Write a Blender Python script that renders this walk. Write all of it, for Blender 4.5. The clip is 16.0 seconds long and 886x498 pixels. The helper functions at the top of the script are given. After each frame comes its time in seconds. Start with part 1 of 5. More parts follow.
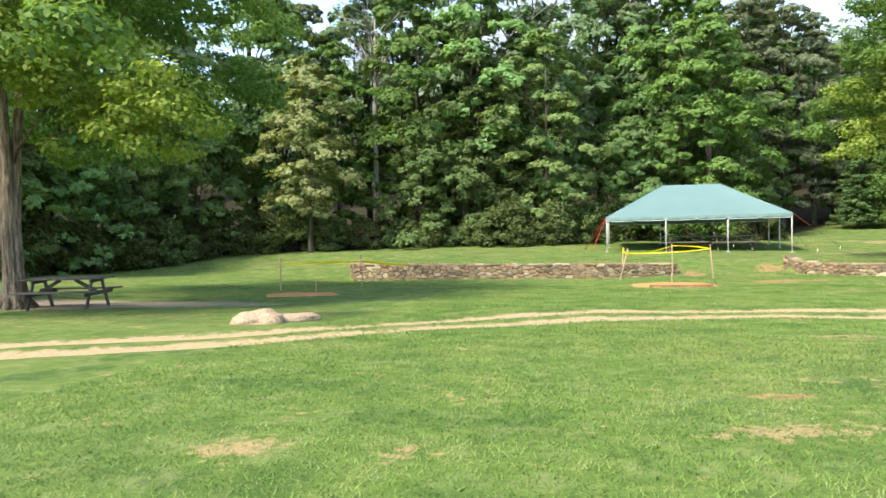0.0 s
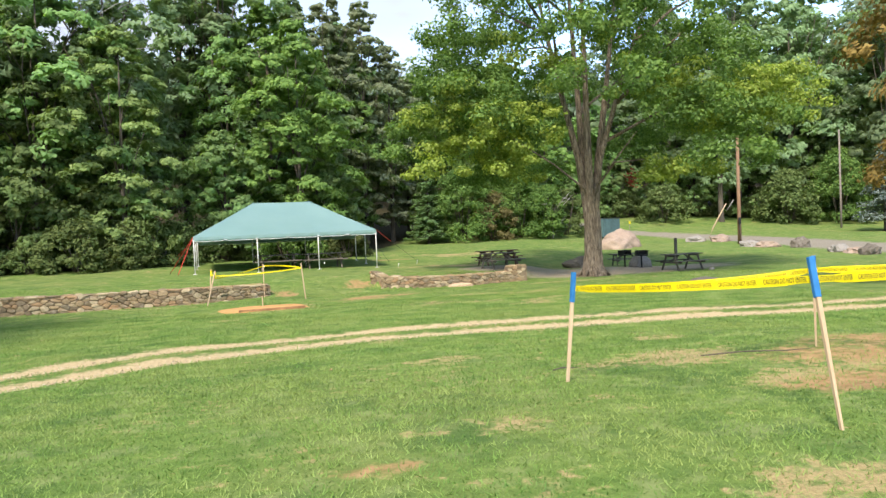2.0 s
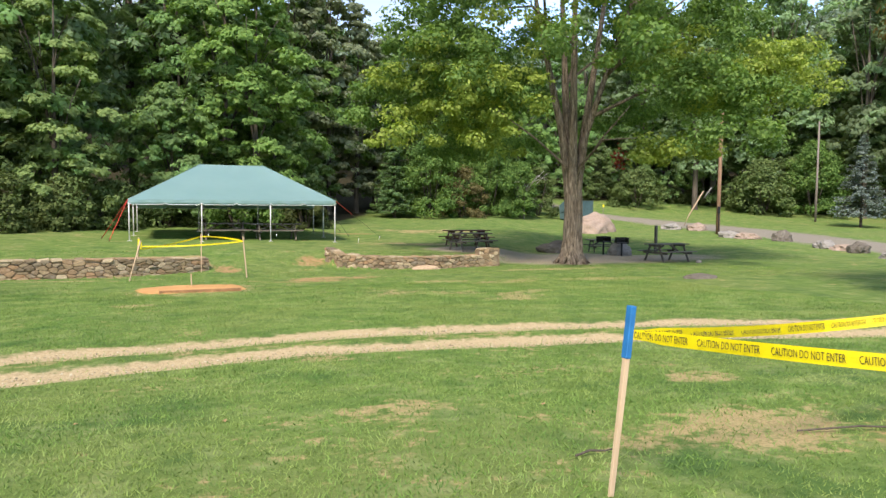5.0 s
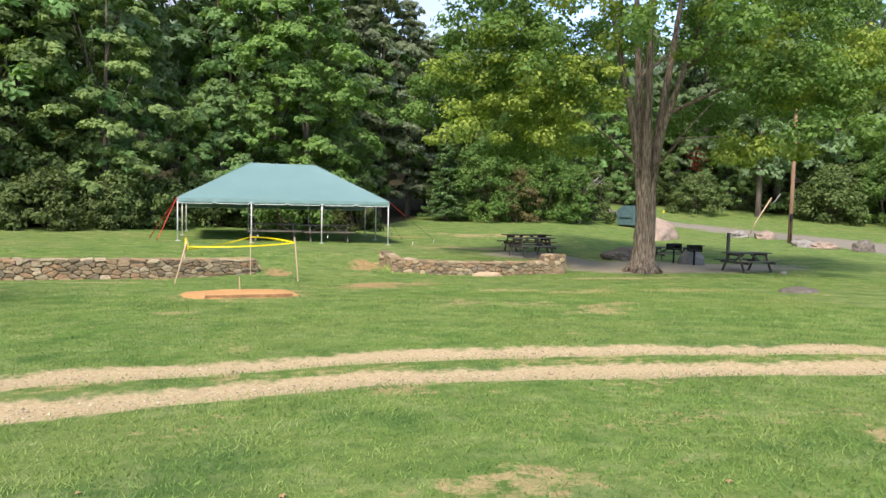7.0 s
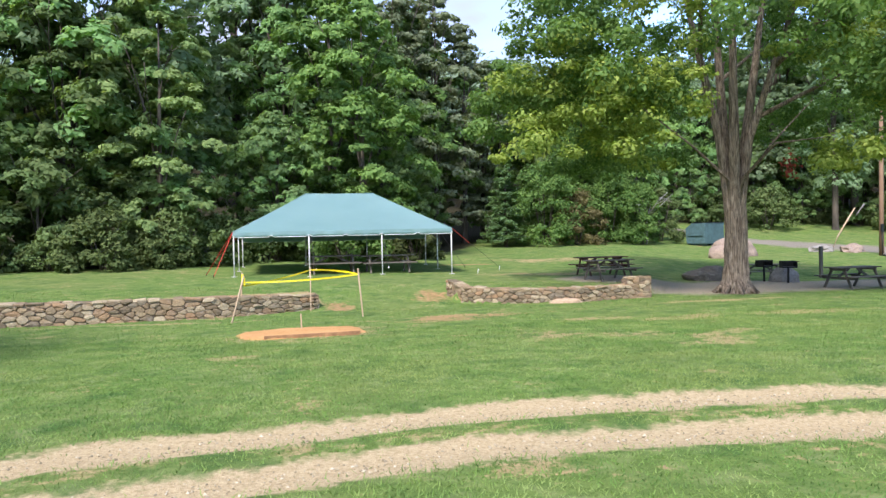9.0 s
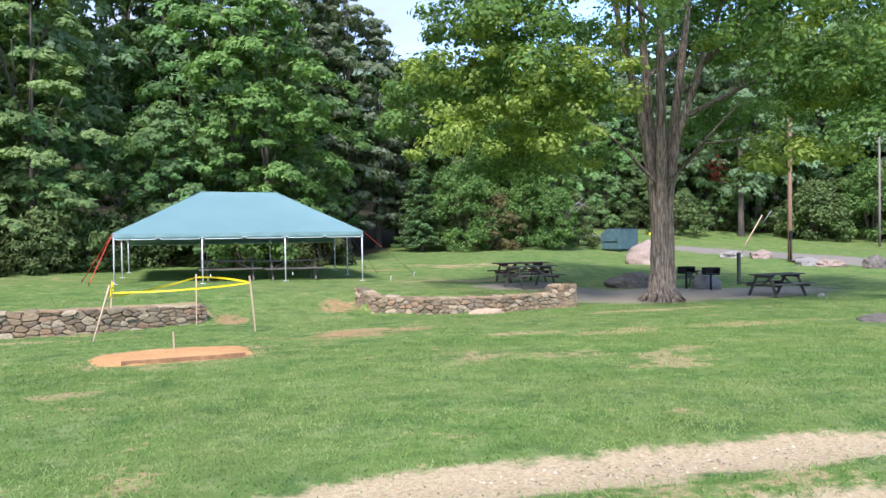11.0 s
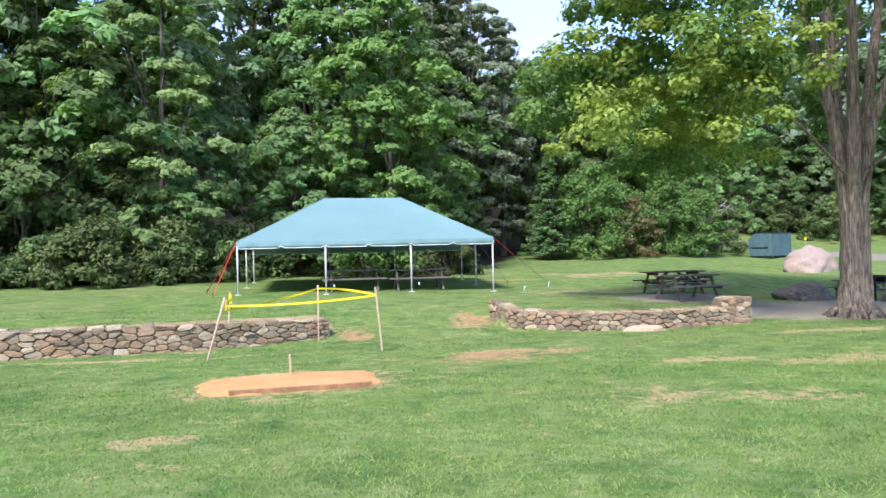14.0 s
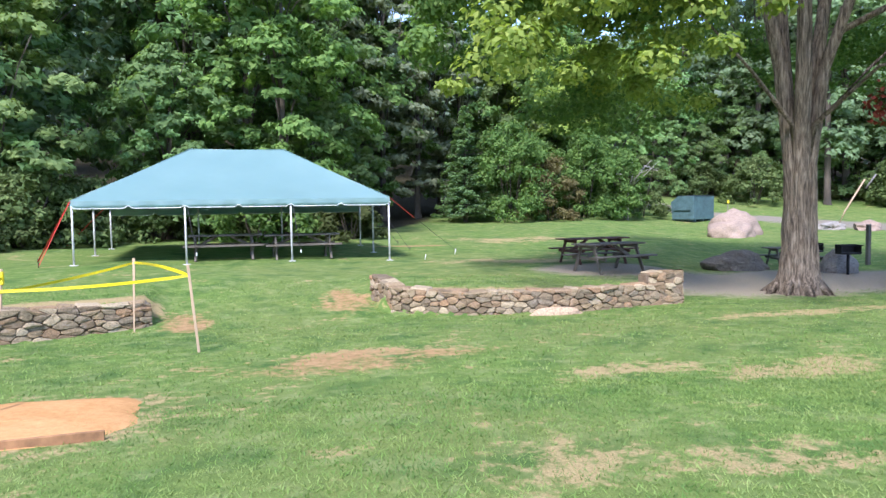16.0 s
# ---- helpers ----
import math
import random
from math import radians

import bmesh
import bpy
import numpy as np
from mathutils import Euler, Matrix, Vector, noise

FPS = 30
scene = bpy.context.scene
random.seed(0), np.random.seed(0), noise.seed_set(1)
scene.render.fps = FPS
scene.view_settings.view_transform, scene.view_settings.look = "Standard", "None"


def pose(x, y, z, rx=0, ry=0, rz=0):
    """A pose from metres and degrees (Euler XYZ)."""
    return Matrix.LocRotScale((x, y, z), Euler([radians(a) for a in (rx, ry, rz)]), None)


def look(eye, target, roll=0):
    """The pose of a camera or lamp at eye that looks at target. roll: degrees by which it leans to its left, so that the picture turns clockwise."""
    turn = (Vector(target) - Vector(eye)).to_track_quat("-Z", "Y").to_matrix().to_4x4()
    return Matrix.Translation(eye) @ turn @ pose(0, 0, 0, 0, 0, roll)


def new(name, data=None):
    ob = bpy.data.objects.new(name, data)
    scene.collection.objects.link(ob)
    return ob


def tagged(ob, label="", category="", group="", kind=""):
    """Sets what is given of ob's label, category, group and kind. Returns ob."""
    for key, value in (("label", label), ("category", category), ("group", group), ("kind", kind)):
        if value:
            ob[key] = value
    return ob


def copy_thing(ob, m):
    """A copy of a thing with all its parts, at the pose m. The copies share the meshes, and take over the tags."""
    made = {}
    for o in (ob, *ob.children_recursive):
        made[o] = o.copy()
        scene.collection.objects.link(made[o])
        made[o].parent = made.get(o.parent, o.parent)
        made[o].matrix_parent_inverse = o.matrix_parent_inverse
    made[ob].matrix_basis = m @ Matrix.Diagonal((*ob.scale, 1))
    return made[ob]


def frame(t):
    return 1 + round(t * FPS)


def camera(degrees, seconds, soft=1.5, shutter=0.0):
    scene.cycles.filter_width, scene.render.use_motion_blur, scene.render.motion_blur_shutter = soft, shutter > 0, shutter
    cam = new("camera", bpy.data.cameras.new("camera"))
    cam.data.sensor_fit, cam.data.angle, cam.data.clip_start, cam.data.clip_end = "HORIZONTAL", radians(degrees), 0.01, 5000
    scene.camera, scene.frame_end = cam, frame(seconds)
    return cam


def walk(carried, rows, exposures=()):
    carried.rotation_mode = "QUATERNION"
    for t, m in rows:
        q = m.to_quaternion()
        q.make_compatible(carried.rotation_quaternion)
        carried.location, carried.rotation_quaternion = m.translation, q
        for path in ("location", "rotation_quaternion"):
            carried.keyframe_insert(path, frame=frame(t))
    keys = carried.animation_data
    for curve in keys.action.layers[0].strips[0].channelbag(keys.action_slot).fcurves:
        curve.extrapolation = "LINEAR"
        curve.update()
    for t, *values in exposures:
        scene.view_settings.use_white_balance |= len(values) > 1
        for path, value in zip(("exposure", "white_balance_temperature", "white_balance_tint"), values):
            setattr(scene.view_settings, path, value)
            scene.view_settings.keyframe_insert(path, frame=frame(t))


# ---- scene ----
cam = camera(62.8, 16.0, soft=1.45, shutter=0.1)
PATH = [
    (0, (-3.641, -39.581, 3.074), (-4.126, -37.642, 3.001), -1.5),
    (0.5, (-3.662, -39.045, 3.104), (-3.784, -37.052, 3.001), -0.2),
    (1, (-3.553, -38.615, 3.089), (-3.269, -36.637, 3.015), -1.2),
    (1.5, (-3.409, -38.139, 3.047), (-2.888, -36.209, 2.975), -1.6),
    (2, (-3.311, -37.525, 3.057), (-2.725, -35.614, 2.999), -2.4),
    (2.5, (-3.125, -36.928, 3.099), (-2.485, -35.034, 3.067), -2.2),
    (3, (-3.016, -36.373, 3.107), (-2.386, -34.475, 3.155), -1.1),
    (3.5, (-2.837, -35.997, 3.114), (-2.218, -34.098, 3.211), -1.8),
    (4, (-2.619, -35.448, 3.168), (-1.919, -33.574, 3.17), 0.3),
    (6.5, (-2.28, -33.142, 3.072), (-1.69, -31.239, 2.904), 0.8),
    (7, (-2.335, -32.592, 3.035), (-1.776, -30.675, 2.913), 1.2),
    (7.5, (-2.425, -32.17, 2.965), (-1.927, -30.233, 2.922), -0.3),
    (8, (-2.372, -31.672, 2.929), (-2.011, -29.705, 2.895), -1.5),
    (8.5, (-2.41, -31.228, 2.861), (-2.056, -29.26, 2.824), -0.9),
    (9, (-2.406, -30.62, 2.884), (-1.987, -28.665, 2.841), -1.2),
    (9.5, (-2.293, -30.034, 2.913), (-1.817, -28.092, 2.848), -1.4),
    (12, (-1.593, -27.467, 2.788), (-0.895, -25.593, 2.777), -0.5),
    (12.5, (-1.662, -26.971, 2.77), (-1.418, -24.987, 2.731), 0.1),
    (13, (-1.755, -26.483, 2.719), (-1.823, -24.487, 2.614), -0.0),
    (13.5, (-1.672, -26.232, 2.701), (-1.648, -24.232, 2.661), -1.7),
    (14, (-1.643, -25.957, 2.772), (-1.314, -23.985, 2.768), -1.3),
    (14.5, (-1.647, -25.54, 2.782), (-0.997, -23.649, 2.746), 0.3),
    (15, (-1.258, -24.899, 2.782), (-0.453, -23.070, 2.702), 1.4),
    (15.1, (-1.112, -24.657, 2.782), (-0.307, -22.828, 2.702), 1.4),
    (15.2, (-0.966, -24.416, 2.782), (-0.161, -22.587, 2.702), 1.4),
    (15.3, (-0.820, -24.175, 2.782), (-0.041, -22.335, 2.693), 1.2),
    (15.4, (-0.674, -23.934, 2.782), (0.057, -22.075, 2.675), 0.7),
    (15.5, (-0.527, -23.693, 2.782), (0.177, -21.824, 2.666), 0.4),
    (15.6, (-0.381, -23.452, 2.782), (0.287, -21.570, 2.666), 0.2),
    (15.7, (-0.235, -23.210, 2.782), (0.396, -21.316, 2.666), -0.1),
    (15.8, (-0.089, -22.969, 2.782), (0.506, -21.063, 2.666), -0.3),
    (15.9, (0.057, -22.728, 2.782), (0.615, -20.811, 2.666), -0.6),
    (16, (0.203, -22.487, 2.782), (0.724, -20.559, 2.666), -0.9),
]
walk(cam, [(t, look(eye, target, roll)) for t, eye, target, roll in PATH],
     exposures=((0, 2.16, 6950, 10), (4, 1.82, 6850, 13), (7, 1.83, 6700, 15), (9.5, 1.93, 5950, 18), (12, 1.99, 5620, 20), (13, 2.06, 5520, 15), (14.5, 2.13, 5800, 23), (16, 2.12, 5650, 21)))

# ---- light ----
SUN_EL, SUN_AZ = radians(48), radians(235)      # azimuth from +x, counter-clockwise
to_sun = Vector((math.cos(SUN_EL) * math.cos(SUN_AZ), math.cos(SUN_EL) * math.sin(SUN_AZ), math.sin(SUN_EL)))
sun = new("sun", bpy.data.lights.new("sun", "SUN"))
sun.data.energy, sun.data.angle, sun.data.color = 2.0, radians(11.0), (1.0, 0.94, 0.84)
sun.rotation_mode = "QUATERNION"
sun.rotation_quaternion = to_sun.to_track_quat("Z", "Y")

world = bpy.data.worlds.new("sky")
scene.world = world
world.use_nodes = True
wn, wl = world.node_tree.nodes, world.node_tree.links
wn.clear()
w_out, w_bg = wn.new("ShaderNodeOutputWorld"), wn.new("ShaderNodeBackground")
w_sky, w_mix, w_noise = wn.new("ShaderNodeTexSky"), wn.new("ShaderNodeMix"), wn.new("ShaderNodeTexNoise")
w_ramp, w_co, w_map = wn.new("ShaderNodeValToRGB"), wn.new("ShaderNodeTexCoord"), wn.new("ShaderNodeMapping")
w_sky.sky_type, w_sky.sun_disc, w_sky.sun_elevation = "NISHITA", False, SUN_EL
w_sky.sun_rotation = radians(90) - SUN_AZ
w_sky.air_density, w_sky.dust_density = 0.75, 0.3
w_map.inputs["Scale"].default_value = (1.0, 1.0, 2.6)
w_noise.inputs["Scale"].default_value, w_noise.inputs["Detail"].default_value = 2.2, 7.0
w_ramp.color_ramp.elements[0].position, w_ramp.color_ramp.elements[1].position = 0.44, 0.62
w_mix.data_type = "RGBA"
w_mix.inputs[7].default_value = (1.45, 1.64, 2.08, 1)
wl.new(w_co.outputs["Generated"], w_map.inputs["Vector"])
wl.new(w_map.outputs["Vector"], w_noise.inputs["Vector"])
wl.new(w_noise.outputs["Fac"], w_ramp.inputs["Fac"])
wl.new(w_ramp.outputs["Color"], w_mix.inputs[0])
wl.new(w_sky.outputs["Color"], w_mix.inputs[6])
wl.new(w_mix.outputs[2], w_bg.inputs["Color"])
wl.new(w_bg.outputs["Background"], w_out.inputs["Surface"])
w_bg.inputs["Strength"].default_value = 0.145


# ---- materials ----
class Nodes:
    """A material under construction."""

    def __init__(self, name, rough=0.8, metal=0.0, spec=0.3):
        self.mat = bpy.data.materials.new(name)
        self.mat.use_nodes = True
        self.n, self.l = self.mat.node_tree.nodes, self.mat.node_tree.links
        self.bsdf = self.n["Principled BSDF"]
        self.out = self.n["Material Output"]
        self.set("Roughness", rough), self.set("Metallic", metal), self.set("Specular IOR Level", spec)
        self.co = self.n.new("ShaderNodeTexCoord")

    def set(self, key, value):
        self.bsdf.inputs[key].default_value = value

    def link(self, a, b):
        self.l.new(a, b)

    def noise(self, scale, detail=4.0, rough=0.55, space="Object", stretch=None, world_space=False):
        t = self.n.new("ShaderNodeTexNoise")
        t.inputs["Scale"].default_value, t.inputs["Detail"].default_value, t.inputs["Roughness"].default_value = scale, detail, rough
        source = self.n.new("ShaderNodeNewGeometry").outputs["Position"] if world_space else self.co.outputs[space]
        if stretch:
            m = self.n.new("ShaderNodeMapping")
            m.inputs["Scale"].default_value = stretch
            self.link(source, m.inputs["Vector"])
            source = m.outputs["Vector"]
        self.link(source, t.inputs["Vector"])
        return t.outputs["Fac"]

    def ramp(self, fac, *stops):
        r = self.n.new("ShaderNodeValToRGB")
        while len(r.color_ramp.elements) < len(stops):
            r.color_ramp.elements.new(0.5)
        for e, (p, c) in zip(r.color_ramp.elements, stops):
            e.position, e.color = p, (*c, 1) if len(c) == 3 else c
        self.link(fac, r.inputs["Fac"])
        return r.outputs["Color"]

    def mix(self, fac, a, b, how="MIX"):
        m = self.n.new("ShaderNodeMix")
        m.data_type, m.blend_type = "RGBA", how
        for socket, value in ((m.inputs[0], fac), (m.inputs[6], a), (m.inputs[7], b)):
            if isinstance(value, (int, float)):
                socket.default_value = value
            elif isinstance(value, tuple):
                socket.default_value = (*value, 1)
            else:
                self.link(value, socket)
        return m.outputs[2]

    def maths(self, how, a, b=0.0, clamp=False):
        m = self.n.new("ShaderNodeMath")
        m.operation, m.use_clamp = how, clamp
        for socket, value in zip(m.inputs, (a, b)):
            if isinstance(value, (int, float)):
                socket.default_value = value
            else:
                self.link(value, socket)
        return m.outputs[0]

    def color(self, c):
        self.link(c, self.bsdf.inputs["Base Color"])

    def bump(self, height, strength=0.5, distance=0.01):
        b = self.n.new("ShaderNodeBump")
        b.inputs["Strength"].default_value, b.inputs["Distance"].default_value = strength, distance
        self.link(height, b.inputs["Height"])
        self.link(b.outputs["Normal"], self.bsdf.inputs["Normal"])

    def attribute(self, name):
        a = self.n.new("ShaderNodeAttribute")
        a.attribute_name = name
        return a.outputs["Fac"]

    def island(self):
        return self.n.new("ShaderNodeNewGeometry").outputs["Random Per Island"]

    def random(self):
        return self.n.new("ShaderNodeObjectInfo").outputs["Random"]


def leaf_material(name, dark, mid, light, spread=0.35, glow=0.3, vary=0.6):
    """Leaves: mottled from leaf to leaf and from tree to tree, partly letting the light through."""
    k = Nodes(name, rough=0.7, spec=0.09)
    base = k.ramp(k.island(), (0.0, dark), (0.55, mid), (1.0, light))
    clump = k.ramp(k.noise(0.55, 3, world_space=True), (0.3, tuple(c * 0.7 for c in dark)), (0.7, light))
    c = k.mix(spread, base, clump)
    hue = k.n.new("ShaderNodeHueSaturation")
    k.link(k.maths("ADD", k.maths("MULTIPLY", k.random(), 0.05 * vary), 0.5 - 0.027 * vary), hue.inputs["Hue"])
    k.link(k.maths("ADD", k.maths("MULTIPLY", k.random(), 1.1 * vary), 1.05 - 0.55 * vary), hue.inputs["Value"])
    hue.inputs["Saturation"].default_value = 0.95
    k.link(c, hue.inputs["Color"])
    k.color(hue.outputs["Color"])
    t = k.n.new("ShaderNodeBsdfTranslucent")
    warm = k.mix(1.0, hue.outputs["Color"], (1.25, 1.35, 0.55), "MULTIPLY")
    k.link(warm, t.inputs["Color"])
    m = k.n.new("ShaderNodeMixShader")
    m.inputs[0].default_value = glow
    k.link(k.bsdf.outputs[0], m.inputs[1])
    k.link(t.outputs[0], m.inputs[2])
    k.link(m.outputs[0], k.out.inputs["Surface"])
    return k.mat


def wood_material(name, dark, light, grain=(1, 14, 14), scale=3.0, rough=0.8):
    k = Nodes(name, rough=rough, spec=0.25)
    g = k.noise(scale, 6, 0.65, stretch=grain)
    blot = k.noise(1.3, 3, world_space=True)
    c = k.mix(0.35, k.ramp(g, (0.3, dark), (0.7, light)), k.ramp(blot, (0.35, dark), (0.7, light)))
    c = k.mix(0.25, c, k.ramp(k.random(), (0, dark), (1, light)))
    k.color(c)
    k.bump(g, 0.5, 0.006)
    return k.mat


def stone_material(name, *tints, scale=9.0, moss=0.2):
    k = Nodes(name, rough=0.9, spec=0.2)
    steps = [(i / max(1, len(tints) - 1), c) for i, c in enumerate(tints)]
    base = k.ramp(k.random(), *steps)
    speck = k.noise(scale * 4, 6, 0.7, world_space=True)
    blot = k.noise(scale * 0.6, 5, 0.6, world_space=True)
    c = k.mix(0.65, base, k.ramp(speck, (0.3, (0.10, 0.09, 0.08)), (0.7, (0.85, 0.82, 0.76))), "OVERLAY")
    c = k.mix(k.ramp(blot, (0.5, (0, 0, 0)), (0.75, (moss, moss, moss))), c, (0.16, 0.17, 0.11))
    c = k.mix(k.ramp(blot, (0.25, (0.35, 0.35, 0.35)), (0.45, (0, 0, 0))), c, (0.34, 0.31, 0.27))
    k.color(c)
    k.bump(k.maths("ADD", speck, k.maths("MULTIPLY", blot, 2.0)), 0.7, 0.012)
    return k.mat


def plain_material(name, tint, rough=0.6, metal=0.0, spec=0.4, wear=0.15, scale=6.0):
    k = Nodes(name, rough=rough, metal=metal, spec=spec)
    v = k.noise(scale, 5, 0.65)
    lo, hi = tuple(c * (1 - wear) for c in tint), tuple(min(1, c * (1 + wear)) for c in tint)
    k.color(k.ramp(v, (0.3, lo), (0.7, hi)))
    k.bump(v, 0.15, 0.004)
    return k.mat


def ground_material():
    k = Nodes("lawn", rough=0.95, spec=0.1)
    fine, tuft = k.noise(48, 5, 0.7), k.noise(7, 5, 0.65)
    broad, mid = k.noise(0.22, 4, 0.55), k.noise(1.1, 5, 0.6)
    grass = k.ramp(fine, (0.32, (0.056, 0.100, 0.020)), (0.52, (0.106, 0.172, 0.036)), (0.72, (0.195, 0.26, 0.074)))
    grass = k.mix(0.45, grass, k.ramp(tuft, (0.38, (0.055, 0.105, 0.022)), (0.62, (0.162, 0.23, 0.055))))
    grass = k.mix(k.ramp(broad, (0.40, (0, 0, 0)), (0.66, (0.6, 0.6, 0.6))), grass, (0.15, 0.175, 0.055))
    grass = k.mix(k.ramp(mid, (0.34, (0.75, 0.75, 0.75)), (0.50, (0, 0, 0))), grass, (0.044, 0.096, 0.024))
    grass = k.mix(k.ramp(k.noise(2.6, 5, 0.65), (0.50, (0, 0, 0)), (0.68, (0.7, 0.7, 0.7))), grass, (0.205, 0.24, 0.09))
    straw = k.ramp(fine, (0.3, (0.22, 0.165, 0.075)), (0.7, (0.43, 0.33, 0.165)))
    soil = k.ramp(tuft, (0.3, (0.23, 0.14, 0.060)), (0.7, (0.36, 0.235, 0.115)))
    gravel = k.ramp(k.noise(30, 6, 0.8), (0.3, (0.160, 0.130, 0.088)), (0.5, (0.29, 0.243, 0.17)), (0.75, (0.43, 0.37, 0.275)))
    pale = k.ramp(k.noise(26, 6, 0.8), (0.28, (0.20, 0.146, 0.074)), (0.5, (0.395, 0.305, 0.172)), (0.78, (0.57, 0.465, 0.29)))
    # leaf litter, its brown darkened to put the woods' gloom into the ground
    litter_gloom = k.ramp(tuft, (0.3, (0.016, 0.016, 0.008)), (0.7, (0.050, 0.042, 0.022)))

    def edge(name, hard=0.22, wild=1.2):
        a = k.maths("ADD", k.attribute(name), k.maths("MULTIPLY", k.maths("SUBTRACT", k.maths("ADD", k.maths("MULTIPLY", mid, 0.55), k.maths("MULTIPLY", tuft, 0.45)), 0.5), wild))
        m = k.n.new("ShaderNodeMapRange")
        m.interpolation_type = "SMOOTHSTEP"
        m.inputs["From Min"].default_value, m.inputs["From Max"].default_value = 0.5 - hard, 0.5 + hard
        k.link(a, m.inputs["Value"])
        return m.outputs["Result"]

    dry = k.ramp(k.maths("ADD", k.maths("MULTIPLY", mid, 0.6), k.maths("MULTIPLY", tuft, 0.4)), (0.60, (0, 0, 0)), (0.70, (0.75, 0.75, 0.75)))
    c = k.mix(dry, grass, straw)
    c = k.mix(k.maths("MULTIPLY", edge("straw", 0.22, 4.4), 0.92), c, straw)
    c = k.mix(edge("bare", 0.22, 2.6), c, soil)
    c = k.mix(edge("litter_gloom"), c, litter_gloom)
    c = k.mix(edge("gravel"), c, gravel)
    c = k.mix(edge("track", 0.2, 2.1), c, pale)
    c = k.mix(edge("asphalt", 0.1), c, k.ramp(k.noise(20, 5, 0.8), (0.3, (0.15, 0.132, 0.10)), (0.7, (0.27, 0.24, 0.19))))
    k.color(c)
    k.bump(k.maths("ADD", fine, k.maths("MULTIPLY", tuft, 1.5)), 0.6, 0.03)
    return k.mat


LAWN = ground_material()
FOREST = leaf_material("forest_leaves", (0.084, 0.160, 0.058), (0.156, 0.264, 0.089), (0.258, 0.372, 0.130), spread=0.5, glow=0.48, vary=0.65)
MAPLE = leaf_material("maple_leaves", (0.052, 0.115, 0.030), (0.105, 0.200, 0.045), (0.20, 0.30, 0.075), glow=0.42, vary=0.15)
# yellow-green leaves; the colour also carries sunlight on the shade maples' boughs
LIME_SUNLIT = leaf_material("lime_sunlit_leaves", (0.120, 0.200, 0.032), (0.235, 0.335, 0.056), (0.40, 0.465, 0.098), glow=0.45, vary=0.2)
OLIVE = leaf_material("olive_leaves", (0.14, 0.165, 0.06), (0.25, 0.285, 0.11), (0.38, 0.40, 0.18), glow=0.42, vary=0.1)
RUST = leaf_material("rust_leaves", (0.11, 0.075, 0.018), (0.21, 0.135, 0.03), (0.30, 0.21, 0.06))
RED = leaf_material("red_leaves", (0.14, 0.02, 0.012), (0.28, 0.05, 0.025), (0.33, 0.11, 0.04))
BROWN = leaf_material("brown_leaves", (0.110, 0.140, 0.082), (0.18, 0.215, 0.125), (0.265, 0.295, 0.172), glow=0.45, vary=0.2)
NEEDLE = leaf_material("hemlock_needles", (0.058, 0.125, 0.052), (0.11, 0.205, 0.08), (0.19, 0.30, 0.12), glow=0.35)
PALE = leaf_material("pale_green_leaves", (0.098, 0.160, 0.048), (0.180, 0.265, 0.082), (0.30, 0.38, 0.135), glow=0.42, vary=0.1)
FRESH = leaf_material("fresh_green_leaves", (0.070, 0.150, 0.036), (0.140, 0.255, 0.058), (0.25, 0.37, 0.095), glow=0.42, vary=0.1)
BRONZE = leaf_material("bronze_leaves", (0.080, 0.062, 0.028), (0.135, 0.115, 0.045), (0.21, 0.19, 0.075), glow=0.35, vary=0.1)
BLUE = leaf_material("blue_spruce_needles", (0.085, 0.12, 0.11), (0.155, 0.20, 0.185), (0.25, 0.305, 0.285), glow=0.2, vary=0.1)
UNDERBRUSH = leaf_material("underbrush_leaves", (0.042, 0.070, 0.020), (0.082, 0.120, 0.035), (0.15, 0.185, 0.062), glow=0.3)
# leaves of the trees farther back, made paler to paint in haze
BACK_HAZE = leaf_material("back_woods_haze_leaves", (0.115, 0.185, 0.092), (0.18, 0.265, 0.135), (0.255, 0.345, 0.18), glow=0.48)
# greyed, lifted green: the hill's haze is painted in here
HAZE_TINT = leaf_material("hillside_haze_leaves", (0.085, 0.125, 0.09), (0.125, 0.17, 0.115), (0.18, 0.225, 0.15))
k_ = Nodes("furrowed_bark", rough=0.95, spec=0.15)
plates, lichen = k_.noise(1.9, 7, 0.7, stretch=(12, 12, 1.1)), k_.noise(2.5, 4)
k_.color(k_.mix(k_.ramp(lichen, (0.5, (0, 0, 0)), (0.75, (0.2, 0.2, 0.2))), k_.ramp(plates, (0.36, (0.045, 0.034, 0.025)), (0.50, (0.165, 0.128, 0.092)), (0.62, (0.32, 0.255, 0.19))), (0.22, 0.21, 0.18)))
k_.bump(plates, 0.9, 0.05)
OLD_BARK = k_.mat
BARK = wood_material("bark", (0.034, 0.028, 0.022), (0.14, 0.115, 0.088), grain=(12, 12, 1.0), scale=1.8, rough=0.95)
PALE_BARK = wood_material("dead_branch", (0.25, 0.23, 0.20), (0.48, 0.45, 0.40), grain=(9, 9, 1.5), scale=3)
TABLE_WOOD = wood_material("weathered_dark_wood", (0.040, 0.037, 0.031), (0.135, 0.126, 0.104))
AGED_WOOD = wood_material("aged_grey_brown_wood", (0.060, 0.051, 0.041), (0.185, 0.160, 0.128))
RED_WOOD = wood_material("reddish_brown_wood", (0.045, 0.022, 0.016), (0.13, 0.07, 0.05))
GREY_WOOD = wood_material("grey_wood", (0.10, 0.085, 0.07), (0.26, 0.225, 0.19))
STAKE_WOOD = wood_material("raw_stake_wood", (0.31, 0.215, 0.13), (0.54, 0.40, 0.26), grain=(14, 14, 1))
